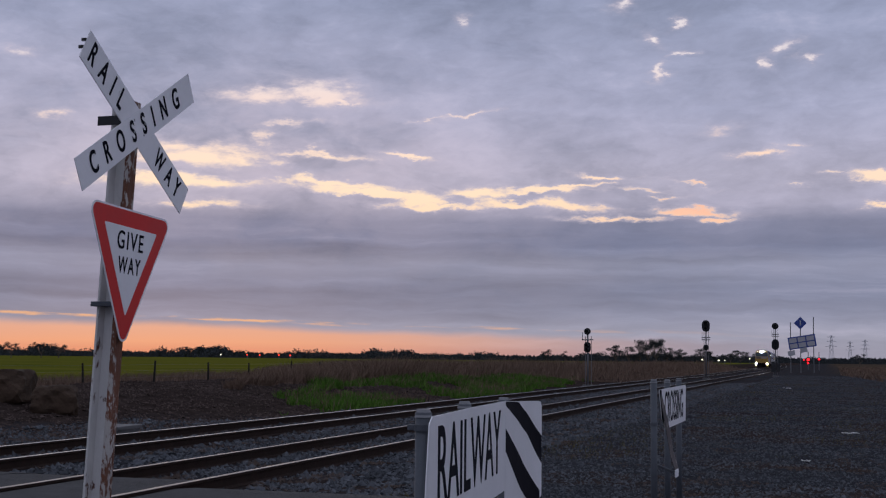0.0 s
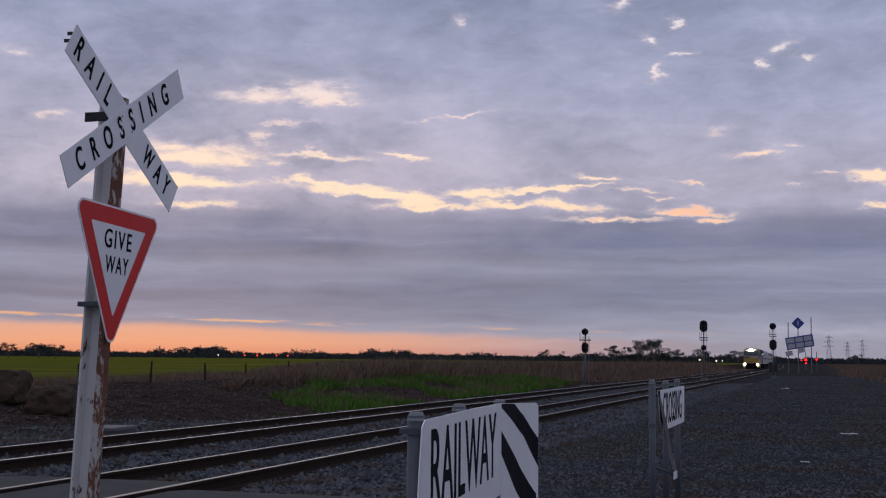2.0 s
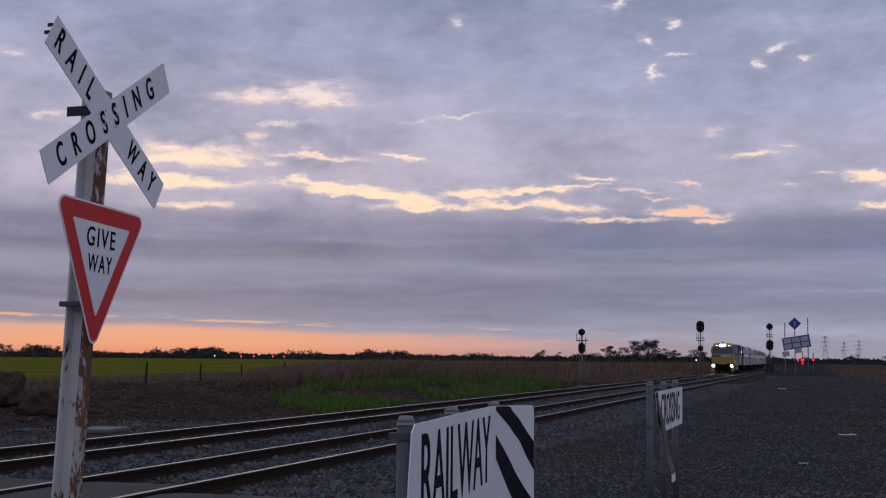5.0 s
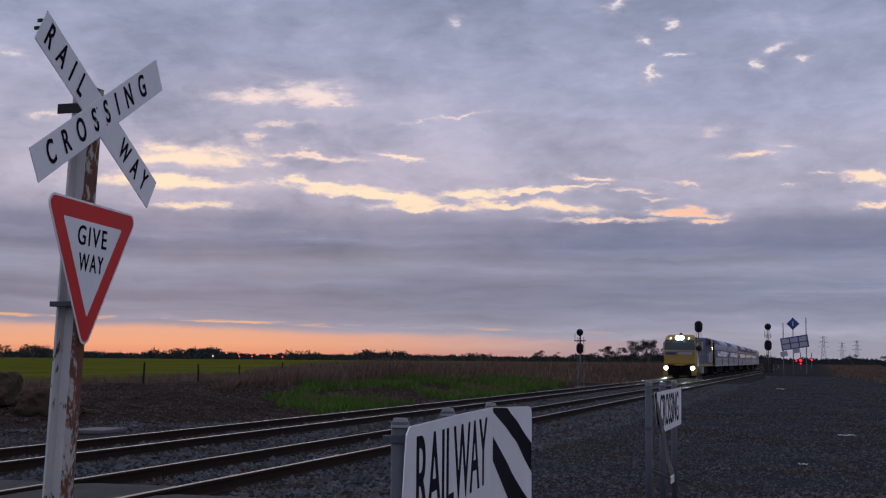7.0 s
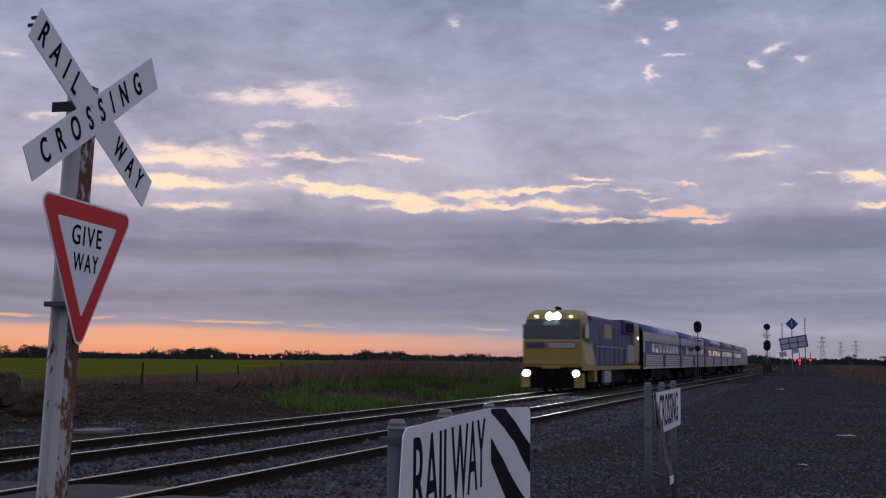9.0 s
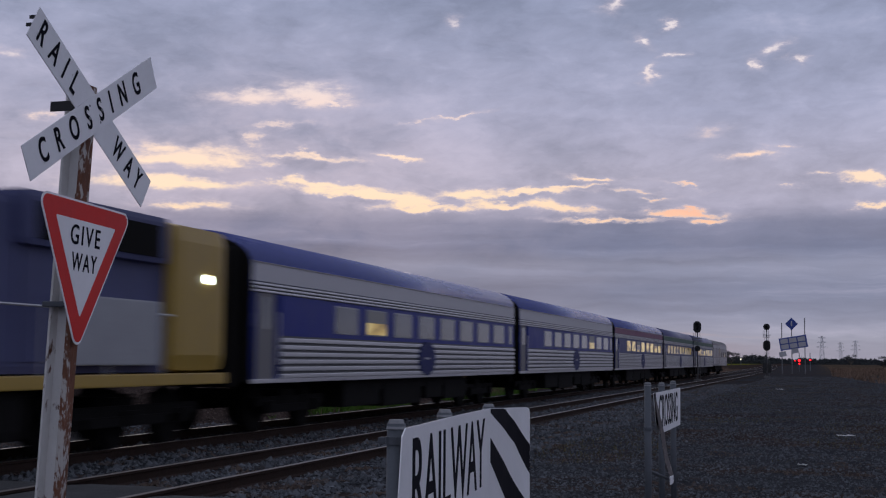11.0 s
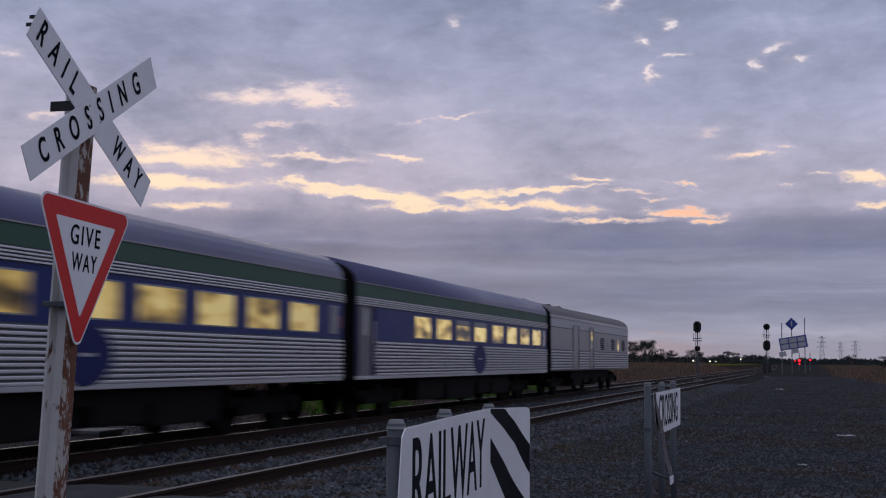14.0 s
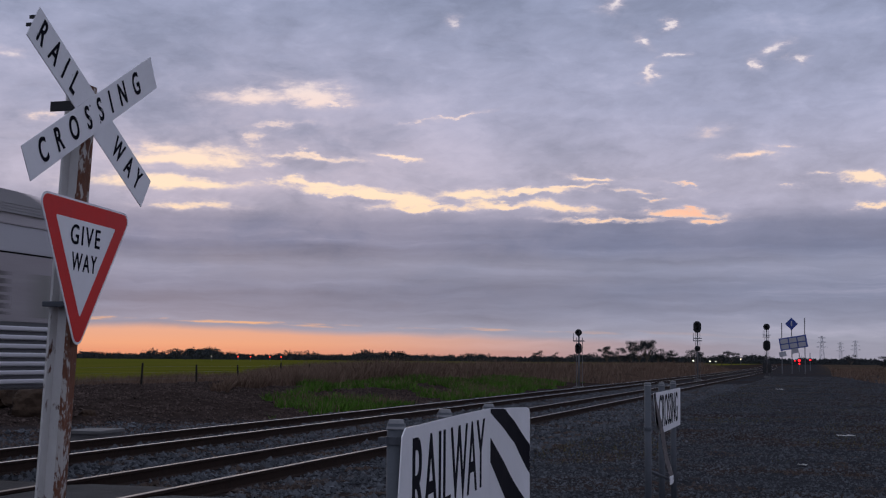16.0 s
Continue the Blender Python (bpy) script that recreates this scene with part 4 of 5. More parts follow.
def can(x, y0, y1, z, r):
    """An open lamp housing round an axis along y."""
    bm = bmesh.new()
    n = 20
    rings = [[bm.verts.new((x + q * math.cos(a), y, z + q * math.sin(a))) for a in (2 * math.pi * i / n for i in range(n))] for y, q in ((y0, r), (y0, r + 0.012), (y1, r + 0.012), (y1, r))]
    for p, q in zip(rings, rings[1:] + rings[:1]):
        for i in range(n):
            bm.faces.new((p[i], p[(i + 1) % n], q[(i + 1) % n], q[i]))
    bmesh.ops.recalc_face_normals(bm, faces=bm.faces)
    return bm


def locomotive():
    """Its leading end at y = 0."""
    car = thing("diesel_locomotive", "yellow-fronted slate blue diesel locomotive with lit headlights", "locomotive", None, "train")
    # wide cab: nose, raked windscreen and sloping brow, drawn in side view and then narrowed at the top
    bm = bmesh.new()
    prof = [(0.2, 1.05), (0.0, 1.2), (0.0, 2.35), (0.22, 3.0), (0.55, 3.5), (1.0, 3.72), (3.3, 3.72), (3.6, 1.15), (1.0, 1.15)]
    plate_x(bm, prof, -1.42, 1.42)
    for v in bm.verts:
        if v.co.z > 3.4:
            v.co.x *= 0.72 if v.co.z > 3.6 else 0.88
        elif v.co.y < 0.3:
            v.co.x *= 0.93
    bmesh.ops.bevel(bm, geom=list(bm.edges), offset=0.06, segments=2, affect="EDGES")
    cab = part("cab", bm, YELLOW, car, "yellow driving cab")
    ws = bmesh.new()
    levels = [(1.27, -0.045, 2.42), (1.25, 0.17, 3.0), (1.2, 0.33, 3.27)]
    front = [[ws.verts.new((x, y, z)) for x in (-w, w)] for w, y, z in levels]
    back = [[ws.verts.new((x, y + 0.12, z)) for x in (-w, w)] for w, y, z in levels]
    for i in range(2):
        ws.faces.new((front[i][0], front[i][1], front[i + 1][1], front[i + 1][0]))
        ws.faces.new((back[i][1], back[i][0], back[i + 1][0], back[i + 1][1]))
        for k in (0, 1):
            ws.faces.new((front[i][k], front[i + 1][k], back[i + 1][k], back[i][k]))
    ws.faces.new((front[0][1], front[0][0], back[0][0], back[0][1]))
    ws.faces.new((front[2][0], front[2][1], back[2][1], back[2][0]))
    bmesh.ops.recalc_face_normals(ws, faces=ws.faces)
    part("windscreen", ws, GLASS, cab, "dark wrap-round windscreen")
    part("nose_stripe", one_box(-1.3, 1.3, -0.075, -0.055, 2.28, 2.34), LETTERBOARD, cab, "pale stripe under the windscreen")
    part("number_panel", one_box(-0.1, 1.05, -0.075, -0.058, 2.0, 2.2), LETTERBOARD, cab, "pale number panel")
    part("number_bar", one_box(0.05, 0.9, -0.08, -0.075, 2.07, 2.13), LOCO_GREY, cab)
    part("badge_panel", one_box(-1.15, -0.3, -0.075, -0.058, 2.0, 2.2), LOCO_BLUE, cab)
    part("cab_window", one_box(1.39, 1.428, 0.5, 1.5, 2.42, 3.06, 0.01), GLASS, cab, "dark cab side window")
    part("cab_window", one_box(-1.428, -1.39, 0.5, 1.5, 2.42, 3.06, 0.01), GLASS, cab, "dark cab side window")
    for s in (-1, 1):
        part("side_panel", one_box(*sorted((s * 1.415, s * 1.435)), 1.55, 3.4, 2.3, 3.25), LOCO_BLUE, cab, "slate blue cab side")
        part("cab_step", one_box(*sorted((s * 1.1, s * 1.45)), 3.0, 3.65, 0.45, 1.15, 0.03), YELLOW, cab, "yellow cab steps")
    # frame and walkways
    part("frame", one_box(-1.42, 1.42, 0.2, 19.4, 0.98, 1.17, 0.02), YELLOW, car, "yellow sill along the walkway")
    hood = part("engine_hood", one_box(-1.2, 1.2, 3.5, 18.0, 1.17, 3.55, 0.12), LOCO_BLUE, car, "slate blue engine hood")
    part("radiator_hood", one_box(-1.36, 1.36, 13.3, 17.3, 2.9, 3.66, 0.1), LOCO_BLUE, hood, "flared radiator housing")
    part("rear_end", one_box(-1.4, 1.4, 17.4, 19.4, 1.17, 3.64, 0.3), YELLOW, car, "yellow rear end")
    for s in (-1, 1):
        part("hood_panel", one_box(*sorted((s * 1.2, s * 1.22)), 7.2, 9.6, 2.55, 3.25), YELLOW, hood, "faded yellow logo panel")
        for y in (4.6, 5.9, 10.6, 12.0, 13.4):
            part("hood_door", one_box(*sorted((s * 1.2, s * 1.225)), y, y + 1.15, 1.35, 3.1, 0.008), LOCO_BLUE, hood)
        part("side_grille", one_box(*sorted((s * 1.36, s * 1.375)), 13.6, 17.0, 3.0, 3.5), DARK, hood, "dark radiator grille")
        part("battery_box", one_box(*sorted((s * 1.21, s * 1.4)), 14.4, 17.0, 1.3, 2.3, 0.03), LOCO_GREY, hood, "grey equipment box")
        rail = bmesh.new()
        tube(rail, (s * 1.38, 3.7, 2.1), (s * 1.38, 17.4, 2.1), 0.018, seg=8)
        part("handrail", rail, LETTERBOARD, car)
        for i in range(9):
            y = 3.9 + i * 1.65
            part("stanchion", tube(bmesh.new(), (s * 1.38, y, 1.15), (s * 1.38, y, 2.1), 0.016, seg=8), LETTERBOARD, car)
        lens = bmesh.new()
        tube(lens, (s * 1.12, -0.13, 0.86), (s * 1.12, -0.12, 0.86), 0.13, seg=20)
        lamp = part("ditch_light", lens, DITCH, car, "bright low ditch light")
        part("lamp_housing", can(s * 1.12, -0.2, 0.1, 0.86, 0.14), LAMP_CAN, lamp)
        mk = bmesh.new()
        tube(mk, (s * 0.78, 0.42, 3.4), (s * 0.78, 0.55, 3.4), 0.045, seg=14)
        part("marker_light", mk, MARKER, cab, "small lit marker lamp")
    for x in (-0.165, 0.165):
        bm = bmesh.new()
        tube(bm, (x, 0.4, 3.42), (x, 0.41, 3.42), 0.145, seg=20)
        lamp = part("headlight", bm, HEAD, cab, "blazing white headlight")
        part("lamp_housing", can(x, 0.33, 0.6, 3.42, 0.15), LAMP_CAN, lamp)
    part("rear_marker", tube(bmesh.new(), (1.4, 18.6, 2.75), (1.43, 18.6, 2.75), 0.07, seg=12), MARKER, car, "small lit lamp at the rear end")
    part("headlight_box", one_box(-0.4, 0.4, 0.46, 0.9, 3.28, 3.6, 0.04), LOCO_GREY, cab)
    part("pilot", one_box(-1.3, 1.3, 0.12, 0.35, 0.2, 1.15, 0.04), DARK, car, "dark pilot plate")
    for s in (-1, 1):
        part("pilot_step", one_box(*sorted((s * 1.0, s * 1.4)), 0.05, 0.5, 0.22, 0.85, 0.03), YELLOW, car, "orange-yellow corner step")
    part("coupler", one_box(-0.16, 0.16, -0.45, 0.15, 0.75, 1.05, 0.04), DARK, car, "black coupler")
    part("coupler_guard", one_box(-0.4, 0.4, -0.3, 0.12, 1.06, 1.16, 0.03), YELLOW, car, "yellow coupler guard")
    part("fuel_tank", one_box(-1.3, 1.3, 7.6, 13.6, 0.3, 0.98, 0.15), DARK, car, "black fuel tank")
    part("air_reservoir", one_box(1.2, 1.36, 6.4, 8.6, 0.35, 0.95, 0.04), LOCO_GREY, car, "grey tank panel")
    for y in (12.0, 14.0):
        part("exhaust", one_box(-0.4, 0.4, y, y + 0.6, 3.5, 3.68, 0.04), DARK, hood)
    for y in (1.6, 2.2):
        part("horn", tube(bmesh.new(), (0.0, y, 3.78), (0.0, y - 0.4, 3.8), 0.03, 0.09), DARK, cab)
    bogie(car, 4.0, (-1.75, 0.0, 1.75), 2.3)
    bogie(car, 16.7, (-1.75, 0.0, 1.75), 2.3)
    return car


CARS = [
    passenger_car("silver fluted carriage with blue windows and pale band, behind the locomotive", LETTERBOARD, BLUE_ROOF, 0, 1),
    passenger_car("silver fluted carriage with blue roof and pale eaves band", LETTERBOARD, BLUE_ROOF, 0, 5),
    passenger_car("silver fluted carriage with mauve eaves band and lit windows", MAUVE, BLUE_ROOF, 2),
    passenger_car("silver fluted carriage with green eaves band and dimly lit windows", GREEN_STRIPE, ROOF_DULL, 1, 1),
    passenger_car("silver fluted carriage with green eaves band, ahead of the baggage van", GREEN_STRIPE, ROOF_DULL, 2),
]
LOCO = locomotive()
VAN = baggage_van()


# ---------------------------------------------------------------- road over the tracks, boulders, slab
def road():
    bm = bmesh.new()
    for x0, x1, far in ((-30.0, -13.0, 13.4), (-11.95, -10.72, 13.4), (-10.45, -9.4, 13.3), (-9.38, -8.42, 13.2), (-8.18, -6.95, 13.2), (-6.7, 30.0, 12.4)):
        plate_x(bm, [(6.8, -0.3), (6.8, 0.045), (far, 0.045), (far + 0.5, 0.01), (far + 1.1, -0.11), (far + 1.1, -0.3)], x0, x1)
    ob = part("road", bm, ASPHALT)
    return tagged(ob, "worn grey asphalt road over the level crossing", "road", kind="structure")


road()


def boulder(name, label, x, y, size, seed):
    rnd = random.Random(seed)
    bm = bmesh.new()
    bmesh.ops.create_icosphere(bm, subdivisions=4, radius=1.0)
    o = Vector((rnd.random() * 9, rnd.random() * 9, seed))
    for v in bm.verts:
        d = v.co.normalized()
        k = 1.0 + 0.30 * noise.noise(d * 1.1 + o) + 0.14 * noise.noise(d * 2.7 + o) + 0.05 * noise.noise(d * 8 + o)
        q = d * k
        q = Vector([math.copysign(min(abs(c), 0.78 + 0.1 * noise.noise(d * 3 + o)), c) for c in q])
        v.co = Vector((q.x * size[0], q.y * size[1], q.z * size[2] + size[2] * 0.6))
    ob = part(name, bm, ROCK)
    ob.matrix_basis = pose(x, y, ground_height(x, y) - 0.08, 0, 0, rnd.uniform(0, 90))
    return tagged(ob, label, "rock", "boulders on the verge")


boulder("boulder", "large rough brown basalt boulder on the verge", -19.3, 29.5, (0.74, 0.68, 0.56), 3)
boulder("boulder", "large rounded brown boulder on the verge", -21.2, 30.0, (0.95, 0.85, 0.66), 8)
boulder("boulder", "small brown stone beside the boulders", -18.5, 30.6, (0.24, 0.26, 0.17), 12)

slab = thing("cable_pit", "low concrete cable pit with lid beside the track", "pit", pose(-13.7, 23.0, 0.0, 0, 0, 4))
part("kerb", one_box(-0.32, 0.32, -0.5, 0.5, -0.4, 0.0, 0.02), CONCRETE, slab, "concrete pit wall")
part("lid", one_box(-0.36, 0.36, -0.55, 0.55, 0.0, 0.07, 0.015), CONCRETE, slab, "flat concrete lid")


def litter(x, y, size, turn, label):
    bm = bmesh.new()
    n = 6
    grid = [[bm.verts.new((size * (i / n - 0.5), size * 0.6 * (j / n - 0.5), 0.02 + 0.03 * noise.noise((i * 0.6, j * 0.7, turn)))) for i in range(n + 1)] for j in range(n + 1)]
    for j in range(n):
        for i in range(n):
            bm.faces.new((grid[j][i], grid[j][i + 1], grid[j + 1][i + 1], grid[j + 1][i]))
    bmesh.ops.solidify(bm, geom=list(bm.faces), thickness=0.003)
    ob = part("paper_scrap", bm, PAPER)
    ob.matrix_basis = pose(x, y, ground_height(x, y) + 0.01, 0, 0, turn)
    tagged(ob, label, "litter", "scraps on the gravel")


litter(0.56, 27.75, 0.34, 10, "crumpled white paper scrap lying on the gravel")
litter(-0.21, 19.7, 0.14, 50, "small white paper scrap lying on the gravel")
litter(-1.94, 74.0, 0.7, 80, "flat pale scrap lying on the gravel")


# ---------------------------------------------------------------- fence along the paddock
def wire_fence():
    f = thing("wire_fence", "old wire fence with thin dark posts along the paddock", "fence")
    places = [(-31.2, 40.5), (-30.7, 49.3), (-29.9, 54.0), (-30.1, 60.0), (-31.1, 67.1), (-32.5, 76.3), (-35.6, 89.0), (-38.5, 102.0)]
    rnd = random.Random(4)
    for x, y in places:
        h = ground_height(x, y)
        bm = bmesh.new()
        lean_x, lean_y = rnd.uniform(-0.05, 0.05), rnd.uniform(-0.06, 0.06)
        tube(bm, (x, y, h - 0.2), (x + lean_x, y + lean_y, h + rnd.uniform(0.95, 1.15)), 0.055, 0.045, 8)
        part("post", bm, TIMBER, f)
    for z in (0.35, 0.65, 0.92):
        bm = bmesh.new()
        for (x0, y0), (x1, y1) in zip(places, places[1:]):
            tube(bm, (x0, y0, ground_height(x0, y0) + z), (x1, y1, ground_height(x1, y1) + z), 0.003, seg=4)
        part("wire", bm, MAST, f)


wire_fence()


# ---------------------------------------------------------------- signals
def signal(x, y, heads, arms, label, boxed=False):
    """A mast with round and oval heads: (shape, height, width, height of the plate)."""
    s = thing("railway_signal", label, "railway signal", pose(x, y, ground_height(x, y)), "signals by the track")
    top = max(h[1] + h[3] / 2 for h in heads)
    part("mast", tube(bmesh.new(), (0, 0.1, -0.3), (0, 0.1, top - 0.1), 0.06, 0.05, 14), MAST, s, "grey steel mast", True)
    part("base", one_box(-0.3, 0.3, -0.2, 0.4, -0.3, 0.12, 0.02), CONCRETE, s)
    for shape, z, w, h in heads:
        n = 28
        outline = []
        for i in range(n):
            a = 2 * math.pi * i / n
            c, q = math.cos(a), math.sin(a)
            outline.append((w / 2 * c, z + q * w / 2 + math.copysign(max(0.0, (h - w) / 2), q)))
        plate = part("backplate", extrude_y(bmesh.new(), outline, -0.06, 0.0), SIGNAL_BLACK, s, "black target plate")
        for dz in ((0.0,) if h <= w * 1.05 else (-h * 0.2, h * 0.2)):
            part("lamp_hood", can(0.0, -0.32, -0.06, z + dz, w * 0.22), SIGNAL_BLACK, plate)
        part("head_case", one_box(-w * 0.3, w * 0.3, 0.0, 0.25, z - h * 0.3, z + h * 0.3, 0.02), SIGNAL_BLACK, plate)
    for z in arms:
        part("bracket", one_box(-0.35, 0.35, 0.02, 0.14, z, z + 0.07), MAST, s)
        part("guard_rail", tube(bmesh.new(), (-0.33, 0.1, z), (-0.33, 0.1, z + 0.5), 0.018, seg=6), MAST, s)
    part("ladder", box(one_box(-0.2, -0.17, 0.3, 0.34, 0.0, top - 0.5), 0.17, 0.2, 0.3, 0.34, 0.0, top - 0.5), MAST, s)
    if boxed:
        part("relay_box", one_box(-0.42, -0.08, -0.1, 0.3, 0.45, 1.5, 0.03), SIGNAL_BLACK, s, "dark relay cabinet on the mast")
        part("relay_box", one_box(0.1, 0.45, -0.1, 0.3, 0.5, 1.35, 0.03), SIGNAL_BLACK, s, "dark relay cabinet on the mast")


signal(-14.0, 79.2, (("round", 3.4, 0.42, 0.42), ("oval", 2.42, 0.42, 0.66)), (2.85,), "low railway signal with one round and one oval head")
signal(-9.55, 111.0, (("oval", 4.5, 0.66, 0.98), ("round", 2.68, 0.48, 0.48)), (3.5, 3.3), "tall railway signal with oval head between the tracks")
signal(-4.7, 133.8, (("round", 5.05, 0.66, 0.66), ("oval", 3.2, 0.72, 1.05)), (4.0, 4.2), "tall railway signal with round head and cabinet", True)


# ---------------------------------------------------------------- signs and lights of the next crossing
def track_signs():
    s = thing("track_sign_group", "blue diamond and tilted blue panelled board on tall thin poles", "sign", pose(-3.16, 176.0, 0.0))
    for x, top in ((-1.1, 6.6), (0.15, 7.0), (1.8, 7.3)):
        part("pole", tube(bmesh.new(), (x, 0.1, -0.2), (x, 0.1, top), 0.06, seg=10), MAST, s)
    bm = bmesh.new()
    extrude_y(bm, [(0.15 - 0.82, 6.5), (0.15, 5.68), (0.15 + 0.82, 6.5), (0.15, 7.32)], -0.03, 0.0)
    d = part("diamond", bm, FAR_BLUE, s, "blue diamond plate")
    part("mark", one_box(0.07, 0.23, -0.04, -0.03, 6.2, 6.85), LETTERBOARD, d)
    tilt = Matrix.Translation((0.35, 0, 4.05)) @ Matrix.Rotation(radians(-9), 4, "Y")
    bm = one_box(-1.75, 1.75, -0.04, 0.0, -0.8, 0.8)
    bmesh.ops.transform(bm, matrix=tilt, verts=bm.verts)
    b = part("tilted_board", bm, FAR_BLUE, s, "tilted blue board")
    for i in range(3):
        for j in range(2):
            bm = one_box(-1.6 + i * 1.1, -1.6 + i * 1.1 + 0.95, -0.055, -0.041, -0.66 + j * 0.72, -0.66 + j * 0.72 + 0.58)
            bmesh.ops.transform(bm, matrix=tilt, verts=bm.verts)
            part("panel", bm, LETTERBOARD, b, "pale panel")
    for x, z in ((-1.0, 2.55), (0.55, 3.0)):
        bm = one_box(-0.45, 0.45, -0.04, 0.0, -0.32, 0.32)
        bmesh.ops.transform(bm, matrix=Matrix.Translation((x, 0, z)) @ Matrix.Rotation(radians(-12), 4, "Y"), verts=bm.verts)
        part("small_board", bm, LETTERBOARD, s, "small pale board")


track_signs()


def crossing_light(x, y, lamps, label):
    m = thing("crossing_light_mast", label, "warning light", pose(x, y, 0.0), "lights of the far crossing")
    part("mast", tube(bmesh.new(), (0, 0.1, -0.2), (0, 0.1, 3.2), 0.07, seg=10), MAST, m)
    for dx, z, r in lamps:
        bm = bmesh.new()
        tube(bm, (dx, -0.08, z), (dx, -0.05, z), r, seg=16)
        lamp = part("red_lamp", bm, RED_LAMP, m, "lit red warning lamp")
        part("lamp_plate", tube(bmesh.new(), (dx, -0.04, z), (dx, 0.0, z), r * 1.9, seg=18), SIGNAL_BLACK, lamp)
    part("cross_arm", one_box(-0.6, 0.6, 0.0, 0.08, 2.0, 2.08), MAST, m)


crossing_light(-2.85, 240.0, ((0.0, 1.85, 0.22), (0.0, 1.25, 0.13), (-0.75, 1.75, 0.1)), "far crossing light mast with glowing red lamps")
crossing_light(-1.0, 240.0, ((0.0, 1.95, 0.17),), "far crossing light mast with one glowing red lamp")


# ---------------------------------------------------------------- trees
def leaf_cloud(rnd, centre, radius, count, leaf, squash=0.75):
    verts, faces = [], []
    for _ in range(count):
        while True:
            p = Vector((rnd.uniform(-1, 1), rnd.uniform(-1, 1), rnd.uniform(-1, 1)))
            if 0.15 < p.length < 1:
                break
        p = Vector((p.x * radius, p.y * radius, p.z * radius * squash)) + centre
        a = Vector((rnd.uniform(-1, 1), rnd.uniform(-1, 1), rnd.uniform(-1, 1))).normalized() * leaf
        b = Vector((rnd.uniform(-1, 1), rnd.uniform(-1, 1), rnd.uniform(-1, 1))).normalized() * leaf
        k = len(verts)
        verts += [p - a * 0.5, p + b * 0.6, p + a * 0.6 + b * 0.1]
        faces.append((k, k + 1, k + 2))
    return verts, faces


def eucalypt(x, y, height, seed, label, flat=False):
    """Bare forked trunk and clumped, gappy crown."""
    rnd = random.Random(seed)
    t = thing("gum_tree", label, "tree", pose(x, y, -0.1), "gum trees by the paddock")
    bm = bmesh.new()
    fork = height * rnd.uniform(0.2, 0.3)
    tube(bm, (0, 0, 0), (rnd.uniform(-0.2, 0.2), 0, fork), height * 0.035, height * 0.025, 8)
    verts, faces = [], []
    for i in range(11):
        a = 2 * math.pi * i / 11 + rnd.uniform(-0.3, 0.3)
        r = height * rnd.uniform(0.16, 0.42) * (1.35 if flat else 0.8)
        z = height * (rnd.uniform(0.55, 0.9) if flat else rnd.uniform(0.3, 0.88))
        tip = Vector((r * math.cos(a), r * math.sin(a), z))
        tube(bm, (0, 0, fork * 0.95), tip, height * 0.011, height * 0.004, 6)
        for _ in range(3):
            c = tip + Vector((rnd.uniform(-1, 1), rnd.uniform(-1, 1), rnd.uniform(-0.4, 0.7))) * height * 0.08
            v, f = leaf_cloud(rnd, c, height * rnd.uniform(0.1, 0.18), 230, height * 0.022, 0.62)
            k = len(verts)
            verts += v
            faces += [tuple(j + k for j in q) for q in f]
    part("trunk", bm, BARK, t, "forked grey trunk")
    crown = fast_mesh("crown", verts, faces, LEAF)
    crown.parent = t
    crown["label"] = "dark clumped gum foliage"


def at_pixel_angle(deg, dist):
    """A place at that many degrees to the right of the view's middle and that far off."""
    a = radians(deg - EYE_HEADING)
    return math.sin(a) * dist, math.cos(a) * dist


for deg, dist, h, seed, flat in ((7.2, 420, 6.6, 1, False), (7.75, 430, 6.2, 2, False), (8.25, 425, 6.8, 17, False), (8.6, 425, 8.0, 3, True), (8.95, 415, 8.4, 4, True), (9.4, 430, 6.0, 5, False), (9.75, 430, 5.0, 18, False),
                                 (10.05, 440, 5.6, 6, False), (11.0, 460, 6.0, 7, True), (12.5, 520, 5.8, 8, True), (12.1, 530, 5.0, 9, False), (4.2, 520, 6.4, 10, False),
                                 (-16.8, 470, 5.4, 11, True), (-17.5, 470, 5.8, 12, True), (-18.7, 480, 5.6, 13, True), (-19.3, 480, 5.2, 19, True), (5.0, 540, 5.2, 14, False), (17.4, 330, 3.6, 15, True), (18.7, 330, 3.4, 16, False)):
    x, y = at_pixel_angle(deg, dist)
    eucalypt(x, y, h, seed, "dark spreading gum tree with flat gappy crown" if flat else "dark gum tree with rounded uneven crown", flat)


